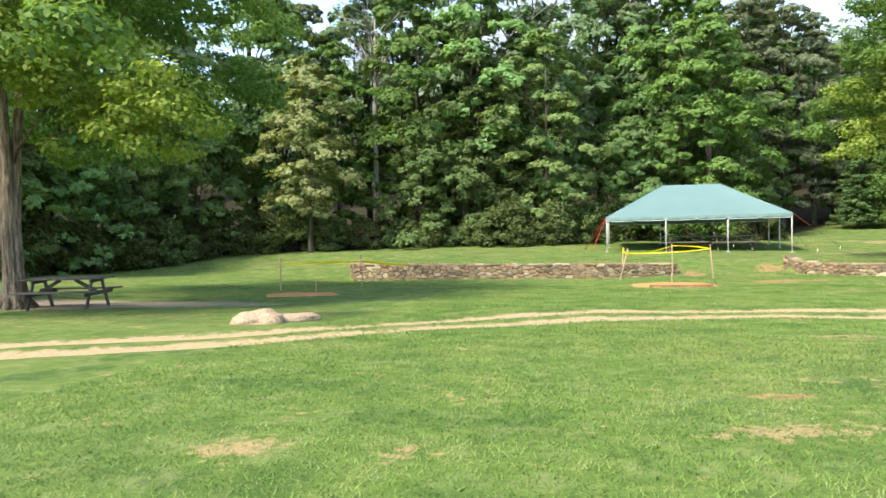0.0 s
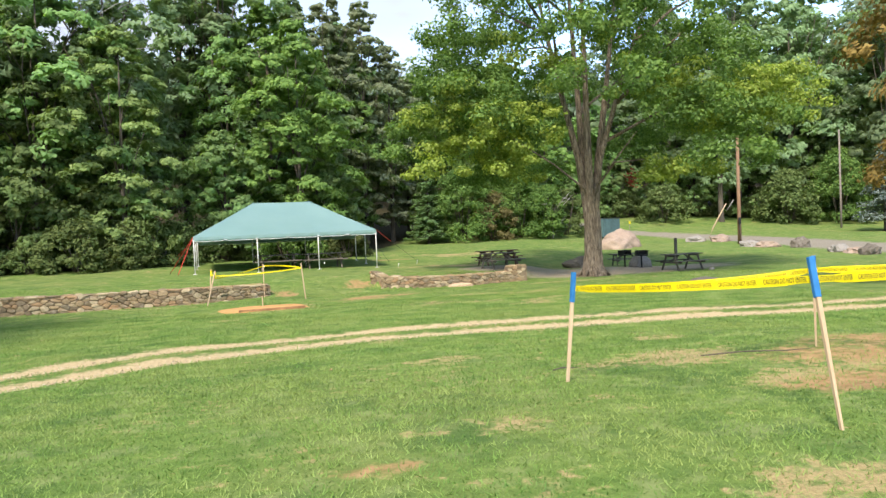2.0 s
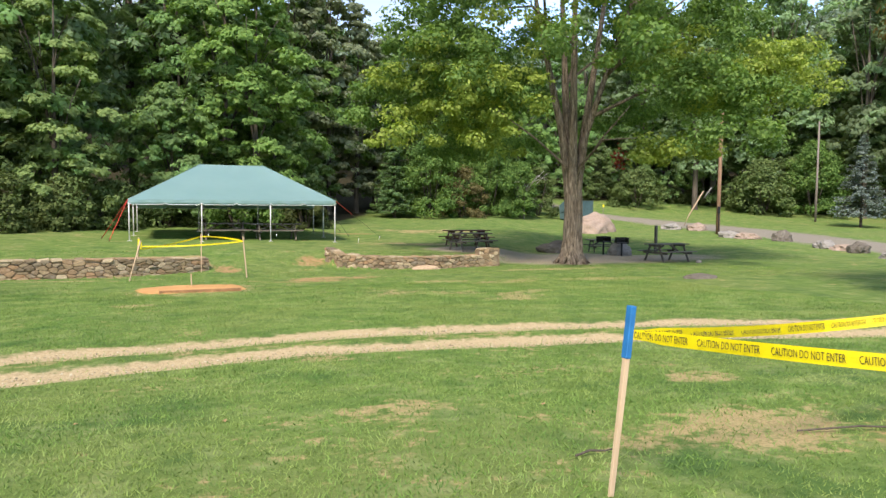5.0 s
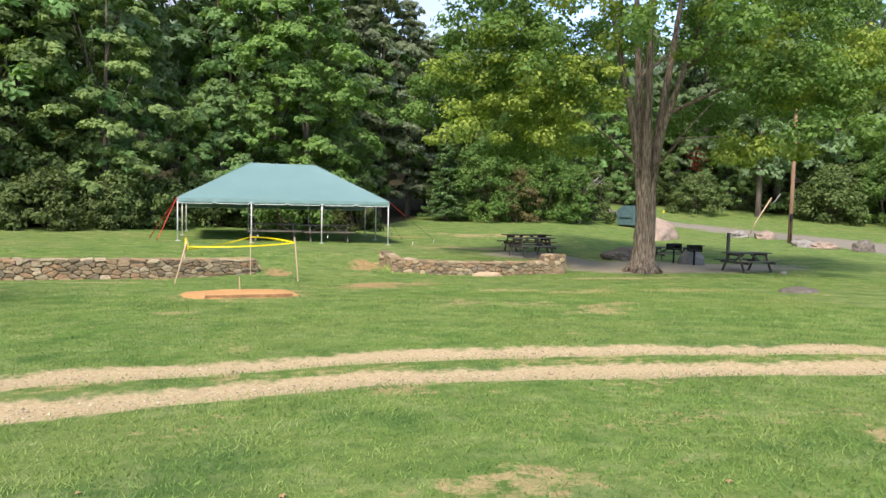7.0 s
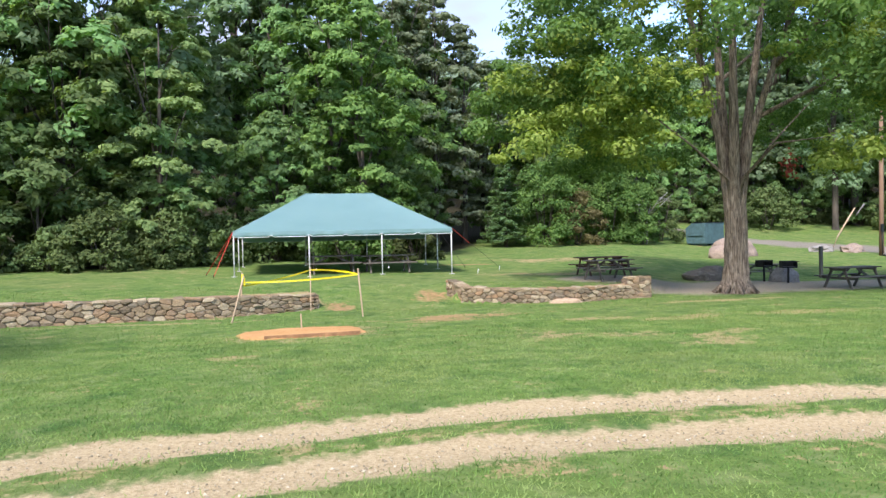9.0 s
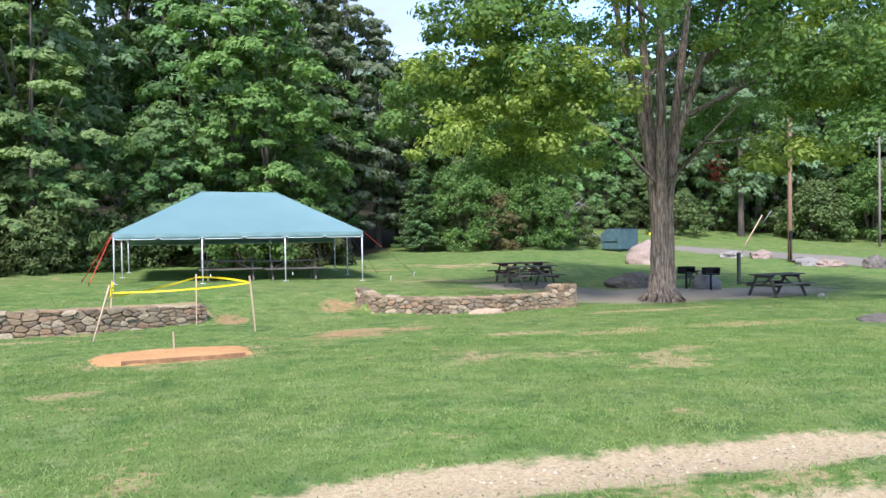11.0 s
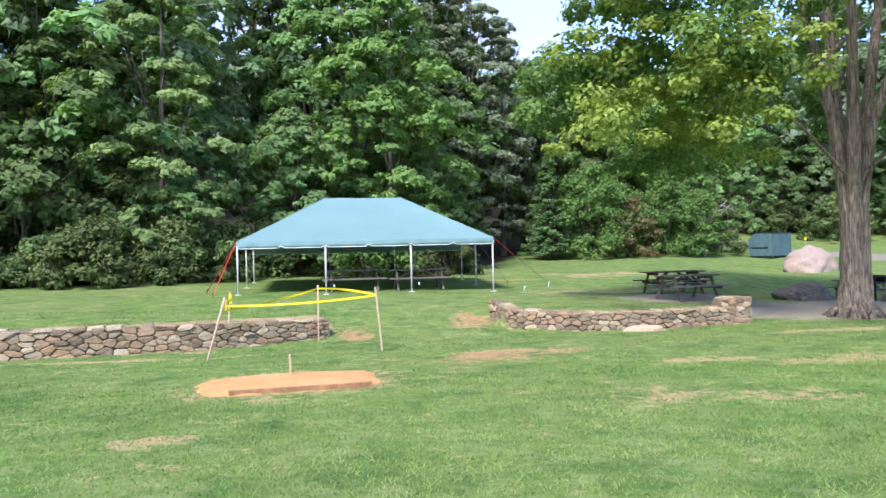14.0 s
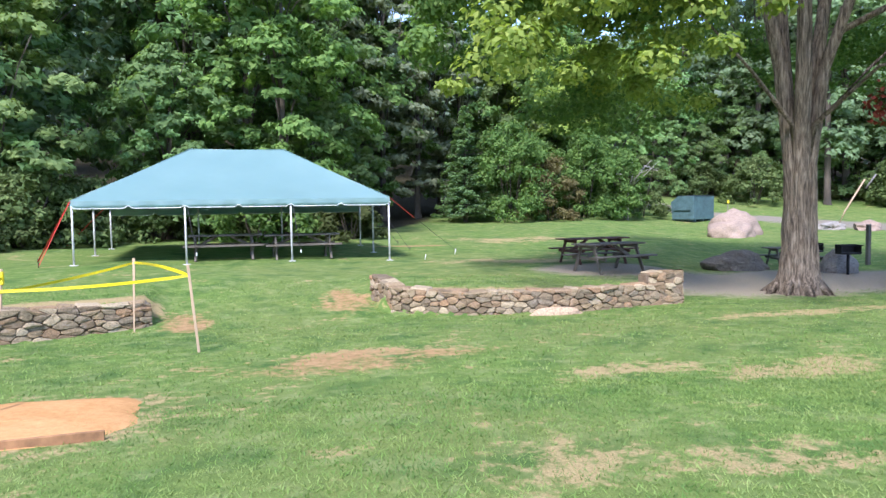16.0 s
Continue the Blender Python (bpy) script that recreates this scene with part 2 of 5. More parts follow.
POLE_WOOD = wood_material("utility_pole_wood", (0.13, 0.075, 0.045), (0.29, 0.18, 0.11), grain=(10, 10, 0.6))
BLUE_PAINT = plain_material("blue_spray_paint", (0.012, 0.13, 0.33), 0.6, wear=0.25)
YELLOW = plain_material("yellow_tape", (0.66, 0.53, 0.006), 0.35, spec=0.5, wear=0.1)
INK = plain_material("black_print", (0.03, 0.03, 0.02), 0.5)
STONE = stone_material("fieldstone", (0.125, 0.098, 0.066), (0.30, 0.225, 0.135), (0.165, 0.14, 0.10), (0.29, 0.185, 0.105), (0.22, 0.17, 0.106), (0.40, 0.33, 0.22), (0.14, 0.108, 0.07), (0.255, 0.178, 0.106))
PINK = stone_material("pink_granite", (0.30, 0.232, 0.186), (0.26, 0.20, 0.16), scale=5, moss=0.08)
DARK_ROCK = stone_material("dark_rock", (0.105, 0.093, 0.078), (0.125, 0.11, 0.093), scale=5, moss=0.15)
GREY_ROCK = stone_material("grey_rock", (0.20, 0.19, 0.18), (0.25, 0.235, 0.215), (0.17, 0.165, 0.16), scale=5)
MORTAR = stone_material("wall_core", (0.16, 0.118, 0.078), (0.19, 0.14, 0.095))
k_ = Nodes("canvas", rough=0.5, spec=0.6)
k_.set("Coat Weight", 0.8), k_.set("Coat Roughness", 0.45), k_.set("Coat IOR", 1.6)
weave = k_.noise(1.1, 5, 0.6)
k_.color(k_.ramp(weave, (0.3, (0.138, 0.246, 0.238)), (0.7, (0.164, 0.276, 0.264))))
k_.bump(k_.noise(3.0, 3), 0.12, 0.03)
thin = k_.n.new("ShaderNodeBsdfTranslucent")
thin.inputs["Color"].default_value = (0.52, 0.86, 0.80, 1)
both = k_.n.new("ShaderNodeMixShader")
both.inputs[0].default_value = 0.2
k_.link(k_.bsdf.outputs[0], both.inputs[1]), k_.link(thin.outputs[0], both.inputs[2]), k_.link(both.outputs[0], k_.out.inputs["Surface"])
CANVAS = k_.mat
CANVAS_EDGE = plain_material("white_piping", (0.72, 0.74, 0.72), 0.5)
STEEL = plain_material("galvanised_pole", (0.56, 0.55, 0.53), 0.45, metal=0.1, wear=0.10)
STRAP_RED = plain_material("red_strap", (0.50, 0.045, 0.03), 0.6)
STRAP_DARK = plain_material("dark_strap", (0.05, 0.045, 0.045), 0.7)
IRON = plain_material("black_iron", (0.018, 0.018, 0.018), 0.55, metal=0.5, wear=0.4)
DUMPSTER = plain_material("teal_green_painted_steel", (0.062, 0.110, 0.115), 0.5, wear=0.3, scale=3)
LID = plain_material("black_plastic_lid", (0.03, 0.045, 0.05), 0.5)
k_ = Nodes("orange_soil", rough=0.95, spec=0.1)
clods, damp = k_.noise(14, 6, 0.75), k_.noise(1.6, 4)
k_.color(k_.mix(0.35, k_.ramp(clods, (0.3, (0.33, 0.165, 0.058)), (0.7, (0.54, 0.305, 0.125))), k_.ramp(damp, (0.35, (0.33, 0.175, 0.065)), (0.65, (0.50, 0.295, 0.135)))))
k_.bump(clods, 0.7, 0.02)
ORANGE_DIRT = k_.mat
CAKED = plain_material("soil_caked_wood", (0.24, 0.125, 0.055), 0.9, wear=0.4)
PEG = plain_material("white_peg", (0.6, 0.6, 0.57), 0.6)
DRY_LEAF = plain_material("fallen_leaf", (0.30, 0.19, 0.085), 0.7, wear=0.4)
SAND = stone_material("pale_rock", (0.38, 0.28, 0.19), (0.41, 0.305, 0.21), scale=6, moss=0.04)


# ---- the lie of the land ----
def smooth(a, b, v):
    t = np.clip((np.asarray(v, float) - a) / (b - a), 0, 1)
    return t * t * (3 - 2 * t)


WALL_A = ((-15.4, -9.6), (-14.9, -10.5), (-12.0, -10.5), (-8.0, -10.3), (-4.5, -9.6), (-1.5, -8.4))   # wall west of the gap
WALL_B = ((2.75, -6.9), (3.0, -8.0), (4.3, -8.95), (6.4, -9.3), (9.05, -9.05))                         # wall east of the gap


def wall_y(x):
    xs = [p[0] for p in WALL_A] + [p[0] for p in WALL_B]
    ys = [p[1] for p in WALL_A] + [p[1] for p in WALL_B]
    return np.interp(x, xs, ys)


def land(x, y):
    """Height of the ground."""
    x, y = np.asarray(x, float), np.asarray(y, float)
    low = np.interp(y, (-90, -40, -35, -31, -26.5, -20, -15, -11.6, -9, -5, 0, 10, 20, 32, 60, 110, 200, 700),
                    (1.6, 1.57, 1.58, 1.48, 1.23, 0.98, 0.84, 0.75, 0.64, 0.66, 0.72, 0.95, 1.25, 2.2, 7, 22, 45, 60))
    low = low + 0.35 * smooth(-14, -30, x) - 0.35 * np.exp(-((x - 20.5) ** 2 + (y + 0.5) ** 2) / 14)
    high = np.interp(y, (-12, -8, 0, 6, 12, 22, 32, 60, 110, 200, 700), (1.08, 1.1, 1.2, 1.38, 1.6, 2.0, 3.0, 7.5, 22, 45, 60)) - 0.016 * np.clip(x, -12, 12)
    step = smooth(-0.05, 0.25, y - wall_y(x) - 0.12)
    ramp = smooth(-9.6, -4.0, y)
    gap = smooth(-1.75, -1.45, x) * smooth(2.95, 2.7, x)
    up = step * (1 - gap) + ramp * gap
    east = np.interp(y, (-10, -8.4, -5, 0, 8, 20, 40), (9.1, 9.1, 11.5, 14.5, 19, 25, 32))
    wide = np.interp(y, (-8.5, -5, 5, 20), (0.35, 3, 7, 9))
    up = up * smooth(0, 1, (east - x) / wide + 0.5 * (y > -8.4))
    soft_west = smooth(-9, 2, y)
    up = np.where(x < -15.3, soft_west, up)
    return low + (high - low) * np.clip(up, 0, 1) + 0.025 * np.sin(0.9 * x + 0.4 * y) * np.cos(0.7 * y - 0.3 * x)


def at_ground(x, y, dz=0.0):
    return float(land(x, y)) + dz


def track_y(x):
    return np.interp(x, (-60, -30, -18, -13.3, -9.6, -6.9, -4.2, -1, 3, 6, 9, 16, 24, 40), (-75, -48, -37, -32.8, -29.8, -27.0, -25.05, -24.35, -24.6, -25.45, -26.25, -27.5, -28, -26))


def blob(x, y, cx, cy, rx, ry, turn=0.0, peak=0.62):
    c, s = math.cos(radians(turn)), math.sin(radians(turn))
    u, v = (x - cx) * c + (y - cy) * s, -(x - cx) * s + (y - cy) * c
    return peak * np.clip(1.6 - np.sqrt((u / rx) ** 2 + (v / ry) ** 2), 0, 1)


STRAW_SPOTS = ((4.6, -14.9, 0.9, 0.35, 0), (2.3, -17.7, 0.8, 0.5, 0), (3.9, -18.1, 0.7, 0.4, 0), (6.6, -15.5, 1.3, 0.4, 5), (1.9, -12.6, 1.3, 0.4, 0), (10.5, -11.4, 2.2, 0.35, 0),
               (5.5, -18.6, 0.9, 0.3, 20), (1.6, -30.2, 1.2, 0.5, 10), (-2.6, -34.2, 0.4, 0.2, 0), (0.2, -34.3, 0.6, 0.25, 0), (-6.3, -35.2, 0.3, 0.2, 0), (-1.6, -32.4, 0.5, 0.25, 0),
               (3.0, -31.5, 1.5, 0.5, 10), (9.6, -15.6, 1.6, 0.5, 0), (-0.6, -28.6, 0.5, 0.3, 0), (2.6, -28.4, 0.4, 0.3, 0), (-6, -11.2, 3.5, 0.25, 0), (-3.2, -18.6, 0.5, 0.25, 0),
               (8.5, -1.0, 2.5, 0.8, 0), (12, 8, 3, 1.2, 0), (-9, -9.9, 5, 0.3, 0), (-2.0, -15.3, 1.55, 1.0, 8, 0.75), (4.7, -19.5, 0.8, 0.4, 10))
BARE_SPOTS = ((1.6, -13.0, 1.5, 0.7, 0), (3.6, -30.8, 1.5, 0.8, 20), (2.2, -7.2, 0.6, 1.0, 0), (-0.9, -8.6, 0.5, 0.9, 0), (2.8, -32.4, 1.3, 0.5, 0), (6.2, 5.5, 1.6, 0.5, 0), (-2.4, -33.0, 0.3, 0.15, 0))


def grown(x, y):
    """The ground's covers, each from 0 to 1."""
    x, y = np.asarray(x, float), np.asarray(y, float)
    d = y - track_y(x)
    d = d * np.interp(x, (-30, -7, -3, 40), (0.68, 0.72, 1.0, 0.98))
    gauge, rut = np.interp(x, (-12, -5), (0.5, 0.66)), np.interp(x, (-12, -5), (0.4, 0.52))
    track = np.maximum(np.clip(1.25 - np.abs(d - gauge) / rut, 0, 1), np.clip(1.25 - np.abs(d + gauge) / rut, 0, 1))
    gravel = np.maximum.reduce([blob(x, y, 15.5, -6.2, 5.6, 2.5, 4, 1.0), blob(x, y, 10.2, -4.4, 2.2, 1.8, 0, 0.9), blob(x, y, -18.5, -23.6, 5.0, 1.3, 14, 1.0)])
    asphalt = np.clip(1.0 - np.abs(x - np.interp(y, (-60, -10, 10, 20, 28, 60), (24, 34.5, 39.5, 39.5, 36, 30))) / np.interp(y, (10, 20, 28), (3.2, 3.0, 1.6)) * 0.5, 0, 1) * smooth(70, 40, y)
    straw = np.maximum.reduce([blob(x, y, *s) for s in STRAW_SPOTS])
    over = np.exp(-((y - wall_y(x) - 0.85) / 0.5) ** 2) * np.maximum(smooth(-15.6, -15, x) * smooth(-1.2, -1.8, x), smooth(2.7, 3.3, x) * smooth(8.6, 8.0, x))
    straw = np.maximum(straw, 1.1 * over)
    straw = np.maximum(straw, 0.36 * np.exp(-(d / 0.3) ** 2) * smooth(-9, -5, x))      # dry crown between the ruts
    bare = np.maximum.reduce([blob(x, y, *s) for s in BARE_SPOTS])
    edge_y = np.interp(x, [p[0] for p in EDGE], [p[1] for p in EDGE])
    # litter with painted gloom sets in at the woods' edge
    litter_gloom = smooth(-0.5, 2.5, y - edge_y)
    return {"track": track, "gravel": gravel, "asphalt": asphalt, "straw": straw, "bare": bare, "litter_gloom": litter_gloom}


# line at which the woods begin
EDGE = ((-120, -75), (-45, -36), (-30.5, -17), (-29, -7), (-27.5, 1.5), (-18, 4.0), (-8, 5.5), (-4.5, 9.5), (4, 10.8), (8, 15.5), (12, 23), (22, 25), (28, 28), (34, 40), (46, 39), (60, 34), (80, 20), (130, -10))


def spaced(near0, near1, step, far, grow=1.22):
    mid = list(np.arange(near0, near1 + step / 2, step))
    lo, hi, s = near0, near1, step
    while hi < far:
        s *= grow
        lo, hi = lo - s, hi + s
        mid = [lo] + mid + [hi]
    return np.array(mid)


def mesh_from(name, verts, faces, material=None, shade_smooth=False):
    me = bpy.data.meshes.new(name)
    me.from_pydata(verts, [], faces)
    if material:
        me.materials.append(material)
    if shade_smooth:
        me.shade_smooth()
    return me


gx, gy = spaced(-22, 30, 0.2, 900), spaced(-41, 10, 0.2, 900)
GX, GY = np.meshgrid(gx, gy)
GZ = land(GX, GY)
covers = grown(GX, GY)
GZ = GZ - 0.045 * smooth(0.3, 0.9, covers["track"])
idx = np.arange(GX.size).reshape(GX.shape)
quads = np.stack([idx[:-1, :-1], idx[:-1, 1:], idx[1:, 1:], idx[1:, :-1]], -1).reshape(-1, 4)
gm = bpy.data.meshes.new("ground")
gm.vertices.add(GX.size)
gm.vertices.foreach_set("co", np.stack([GX, GY, GZ], -1).ravel())
gm.loops.add(quads.size)
gm.loops.foreach_set("vertex_index", quads.ravel())
gm.polygons.add(len(quads))
gm.polygons.foreach_set("loop_start", np.arange(0, quads.size, 4))
gm.update(calc_edges=True)
gm.shade_smooth()
for key, value in covers.items():
    gm.attributes.new(key, "FLOAT", "POINT").data.foreach_set("value", value.ravel().astype(np.float32))
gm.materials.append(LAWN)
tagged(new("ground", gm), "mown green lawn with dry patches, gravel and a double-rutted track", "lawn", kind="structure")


# ---- builders ----
def thing(name, m, label, category, group=""):
    ob = new(name)
    ob.matrix_basis = m
    ob.empty_display_size = 0.1
    return tagged(ob, label, category, group)


def part(name, bm, material, parent, label=""):
    me = bm
    if isinstance(bm, bmesh.types.BMesh):
        me = bpy.data.meshes.new(name)
        bm.to_mesh(me)
        bm.free()
    if not me.materials:
        me.materials.append(material)
    ob = new(name, me)
    ob.parent = parent
    return tagged(ob, label)


def box(sx, sy, sz, m=None, bevel=0.006, bm=None):
    """A bevelled box centred on m."""
    b = bmesh.new()
    bmesh.ops.create_cube(b, size=1, matrix=Matrix.Diagonal((sx, sy, sz, 1)))
    if bevel:
        bmesh.ops.bevel(b, geom=b.edges[:], offset=min(bevel, 0.3 * min(sx, sy, sz)), segments=1, affect="EDGES")
    if m is not None:
        bmesh.ops.transform(b, matrix=m, verts=b.verts)
    if bm is None:
        return b
    tmp = bpy.data.meshes.new("tmp")
    b.to_mesh(tmp)
    b.free()
    bm.from_mesh(tmp)
    bpy.data.meshes.remove(tmp)
    return bm


def tube(bm, pts, radii, segs=7, cap=True):
    """A tapered tube along points."""
    rings = []
    pts = [Vector(p) for p in pts]
    for i, p in enumerate(pts):
        d = (pts[min(i + 1, len(pts) - 1)] - pts[max(i - 1, 0)]).normalized()
        u = d.orthogonal().normalized() if abs(d.z) < 0.9 else d.cross(Vector((0, 1, 0))).normalized()
        v = d.cross(u)
        r = radii[i] if isinstance(radii, (list, tuple)) else radii
        rings.append([bm.verts.new(p + (u * math.cos(a) + v * math.sin(a)) * r) for a in [2 * math.pi * k / segs for k in range(segs)]])
    for a, b in zip(rings, rings[1:]):
        for k in range(segs):
            bm.faces.new((a[k], a[(k + 1) % segs], b[(k + 1) % segs], b[k])).smooth = True
    if cap:
        bm.faces.new(rings[0][::-1]), bm.faces.new(rings[-1])
    return bm


def furrowed(bm, pts, radii, segs, depth, seed):
    """A thick stem with upright ridges of bark."""
    rings = []
    pts = [Vector(p) for p in pts]
    fine, rad = [], []
    for i in range(len(pts) - 1):
        for k in range(6):
            fine.append(pts[i].lerp(pts[i + 1], k / 6)), rad.append(radii[i] + (radii[i + 1] - radii[i]) * k / 6)
    fine.append(pts[-1]), rad.append(radii[-1])
    for i, p in enumerate(fine):
        d = (fine[min(i + 1, len(fine) - 1)] - fine[max(i - 1, 0)]).normalized()
        u = d.cross(Vector((0, 1, 0))).normalized()
        v = d.cross(u)
        ring = []
        for k in range(segs):
            a = 2 * math.pi * k / segs
            q = (math.cos(a) * 4.2 + seed, math.sin(a) * 4.2, p.z * 0.8)
            r = rad[i] * (1 + depth * noise.noise(q) + depth * 0.9 * (k % 2) * noise.noise((a * 3, p.z * 2.2, seed)))
            ring.append(bm.verts.new(p + (u * math.cos(a) + v * math.sin(a)) * r))
        rings.append(ring)
    for a, b in zip(rings, rings[1:]):
        for k in range(segs):
            bm.faces.new((a[k], a[(k + 1) % segs], b[(k + 1) % segs], b[k]))
    bm.faces.new(rings[0][::-1]), bm.faces.new(rings[-1])
    return bm


def leaves(name, P, N, size, material, rng, slim=0.62):
    """Many folded leaves at P facing N."""
    n = len(P)
    T = np.cross(N, rng.normal(size=(n, 3)))
    T /= np.linalg.norm(T, axis=1, keepdims=True) + 1e-9
    B = np.cross(N, T)
    s = np.broadcast_to(np.asarray(size, float).reshape(-1, 1), (n, 1)) * rng.uniform(0.7, 1.3, (n, 1))
    V = np.empty((n, 4, 3))
    V[:, 0], V[:, 2] = P - T * s * 0.5, P + T * s * 0.5 - N * s * 0.12
    V[:, 1], V[:, 3] = P + B * s * slim * 0.5 + N * s * 0.10, P - B * s * slim * 0.5 + N * s * 0.10
    me = bpy.data.meshes.new(name)
    me.vertices.add(4 * n)
    me.vertices.foreach_set("co", V.ravel())
    me.loops.add(4 * n)
    me.loops.foreach_set("vertex_index", np.arange(4 * n))
    me.polygons.add(n)
    me.polygons.foreach_set("loop_start", np.arange(0, 4 * n, 4))
    me.update(calc_edges=True)
    me.materials.append(material)
    return me


def small_leaves(name, P, N, size, material, rng, slim=0.66):
    """Many small pointed leaves at P facing N, three corners each."""
    n = len(P)
    T = np.cross(N, rng.normal(size=(n, 3)))
    T /= np.linalg.norm(T, axis=1, keepdims=True) + 1e-9
    B = np.cross(N, T)
    s = size * rng.uniform(0.7, 1.3, (n, 1))
    V = np.stack([P - T * s * 0.42 + B * s * slim * 0.5, P - T * s * 0.42 - B * s * slim * 0.5, P + T * s * 0.6 - N * s * 0.1], 1)
    me = bpy.data.meshes.new(name)
    me.vertices.add(3 * n)
    me.vertices.foreach_set("co", V.ravel())
    me.loops.add(3 * n)
    me.loops.foreach_set("vertex_index", np.arange(3 * n))
    me.polygons.add(n)
    me.polygons.foreach_set("loop_start", np.arange(0, 3 * n, 3))
    me.update(calc_edges=True)
    me.materials.append(material)
    return me


def layered(rng, height, radius, base, count, low_wide=0.0, sprays=12, wide=(0.30, 0.48), dome=0.5):
    """Leaf sprays on domed boughs set in storeys round the stem: centres, sizes and facings."""
    C, S, F = [], [], []
    for i in range(count):
        t = (i + rng.uniform(0, 1)) / count
        h = base + (height - base) * t
        a = i * 2.399 + rng.uniform(-0.5, 0.5)
        prof = math.sin(math.pi * min(1, t * (0.88 - low_wide) + 0.1 + low_wide)) ** 0.6
        if i % 4 == 3:          # boughs close to the stem
            prof *= 0.55
        lump = 1 + 0.18 * math.sin(3 * a + 5 * t) + 0.12 * math.sin(5 * a - 9 * t)
        rb = radius * rng.uniform(*wide) * (0.5 + 0.5 * prof)
        out = np.array((math.cos(a), math.sin(a), 0.0))
        mid = out * max(0.0, radius * prof * lump - 0.6 * rb) + np.array((0, 0, h))
        q, b = rng.uniform(0, 1, sprays) ** 0.5, rng.uniform(0, 2 * math.pi, sprays)
        flat = np.stack([np.cos(b) * q, np.sin(b) * q, np.zeros(sprays)], -1)
        reach = flat @ out
        C.append(mid + flat * rb + np.stack([0 * q, 0 * q, rb * (dome * (1 - q ** 2) - 0.28 * reach + rng.normal(size=sprays) * 0.06)], -1))
        S.append(rb * rng.uniform(0.24, 0.40, sprays))
        F.append(flat * 0.8 + out * 0.35 + np.array((0, 0, 0.8)))
    return np.concatenate(C), np.concatenate(S), np.concatenate(F)


def spray_leaves(rng, C, S, F, per, flat=0.6):
    """Leaf places and facings in the sprays."""
    k = len(C)
    d = rng.normal(size=(k, per, 3))
    d /= np.linalg.norm(d, axis=2, keepdims=True)
    P = C[:, None, :] + d * rng.uniform(0.1, 1.0, (k, per, 1)) ** 0.45 * S.reshape(k, 1, 1) * np.array((1, 1, flat)) * rng.uniform(0.7, 1.2, (k, per, 1))
    N = F[:, None, :] + d * 0.75 + rng.normal(size=d.shape) * 0.30
    N /= np.linalg.norm(N, axis=2, keepdims=True)
    return P.reshape(-1, 3), N.reshape(-1, 3)


def foliage(rng, centres, radii, per, flat=0.55, up=0.7):
    """Leaf places and facings in flattened clumps round the centres."""
    k = len(centres)
    d = rng.normal(size=(k, per, 3))
    d /= np.linalg.norm(d, axis=2, keepdims=True)
    r = rng.uniform(0.25, 1.0, (k, per, 1)) ** 0.5
    R = np.asarray(radii).reshape(k, 1, 1)
    off = d * r * R * np.array((1, 1, flat)) * rng.uniform(0.75, 1.25, (k, per, 1))
    P = np.asarray(centres)[:, None, :] + off
    N = d * 1.1 + np.array((0, 0, up * 0.8)) + rng.normal(size=d.shape) * 0.38
    N /= np.linalg.norm(N, axis=2, keepdims=True)
    return P.reshape(-1, 3), N.reshape(-1, 3)


def envelope(rng, n, radius, base, top, fullness=0.75, low_wide=0.0):
    """Clump centres in a crown from base to top height."""
    h = base + (top - base) * rng.uniform(0.02, 1.0, n)
    t = (h - base) / (top - base)
    prof = np.sin(np.pi * np.clip(t * (0.86 - low_wide) + 0.12 + low_wide, 0, 1)) ** 0.65
    a = rng.uniform(0, 2 * np.pi, n)
    lump = 1 + 0.16 * np.sin(3 * a + 5 * t) + 0.12 * np.sin(5 * a - 9 * t)
    r = radius * prof * lump * rng.uniform(0.25, 1.0, n) ** (1 - fullness)
    return np.stack([r * np.cos(a), r * np.sin(a), h], -1)


def limbs(bm, rng, height, radius, trunk_r, fork, n=7, flare=1.5, lean=0.15, steep=1.0):
    """A tapered, flared trunk and its limbs."""
    tube(bm, [(0, 0, -0.3), (0, 0, 0.0), (0.02, 0, 0.35), (0, 0.02, 1.0), (lean * 0.4, 0, fork), (lean, 0.1, fork + (height - fork) * 0.5), (lean * 1.5, 0, height * 0.93)],
         [trunk_r * flare * 1.1, trunk_r * flare, trunk_r * 1.15, trunk_r, trunk_r * 0.85, trunk_r * 0.4, 0.03], 12)
    for i in range(n):
        a = 2 * math.pi * (i + rng.uniform(-0.3, 0.3)) / n
        z0 = fork + (height - fork) * 0.45 * i / n
        rise = min((height - z0) * 0.95, (height - z0) * rng.uniform(0.45, 0.85) * steep ** 0.5)
        out = radius * rng.uniform(0.5, 0.85) / steep
        p = [(0.05, 0, z0), (out * 0.25 * math.cos(a), out * 0.25 * math.sin(a), z0 + rise * 0.4), (out * 0.6 * math.cos(a + 0.1), out * 0.6 * math.sin(a + 0.1), z0 + rise * 0.75),
             (out * math.cos(a + 0.2), out * math.sin(a + 0.2), z0 + rise)]
        r0 = trunk_r * rng.uniform(0.25, 0.4)
        tube(bm, p, [r0, r0 * 0.7, r0 * 0.4, 0.02], 7)
        for j in (1, 2):
            b = a + rng.uniform(-1, 1)
            q = Vector(p[j])
            tube(bm, [q, q + Vector((math.cos(b) * out * 0.3, math.sin(b) * out * 0.3, rise * 0.2)), q + Vector((math.cos(b) * out * 0.5, math.sin(b) * out * 0.5, rise * 0.25))],
                 [r0 * 0.45, r0 * 0.25, 0.015], 5)
    return bm


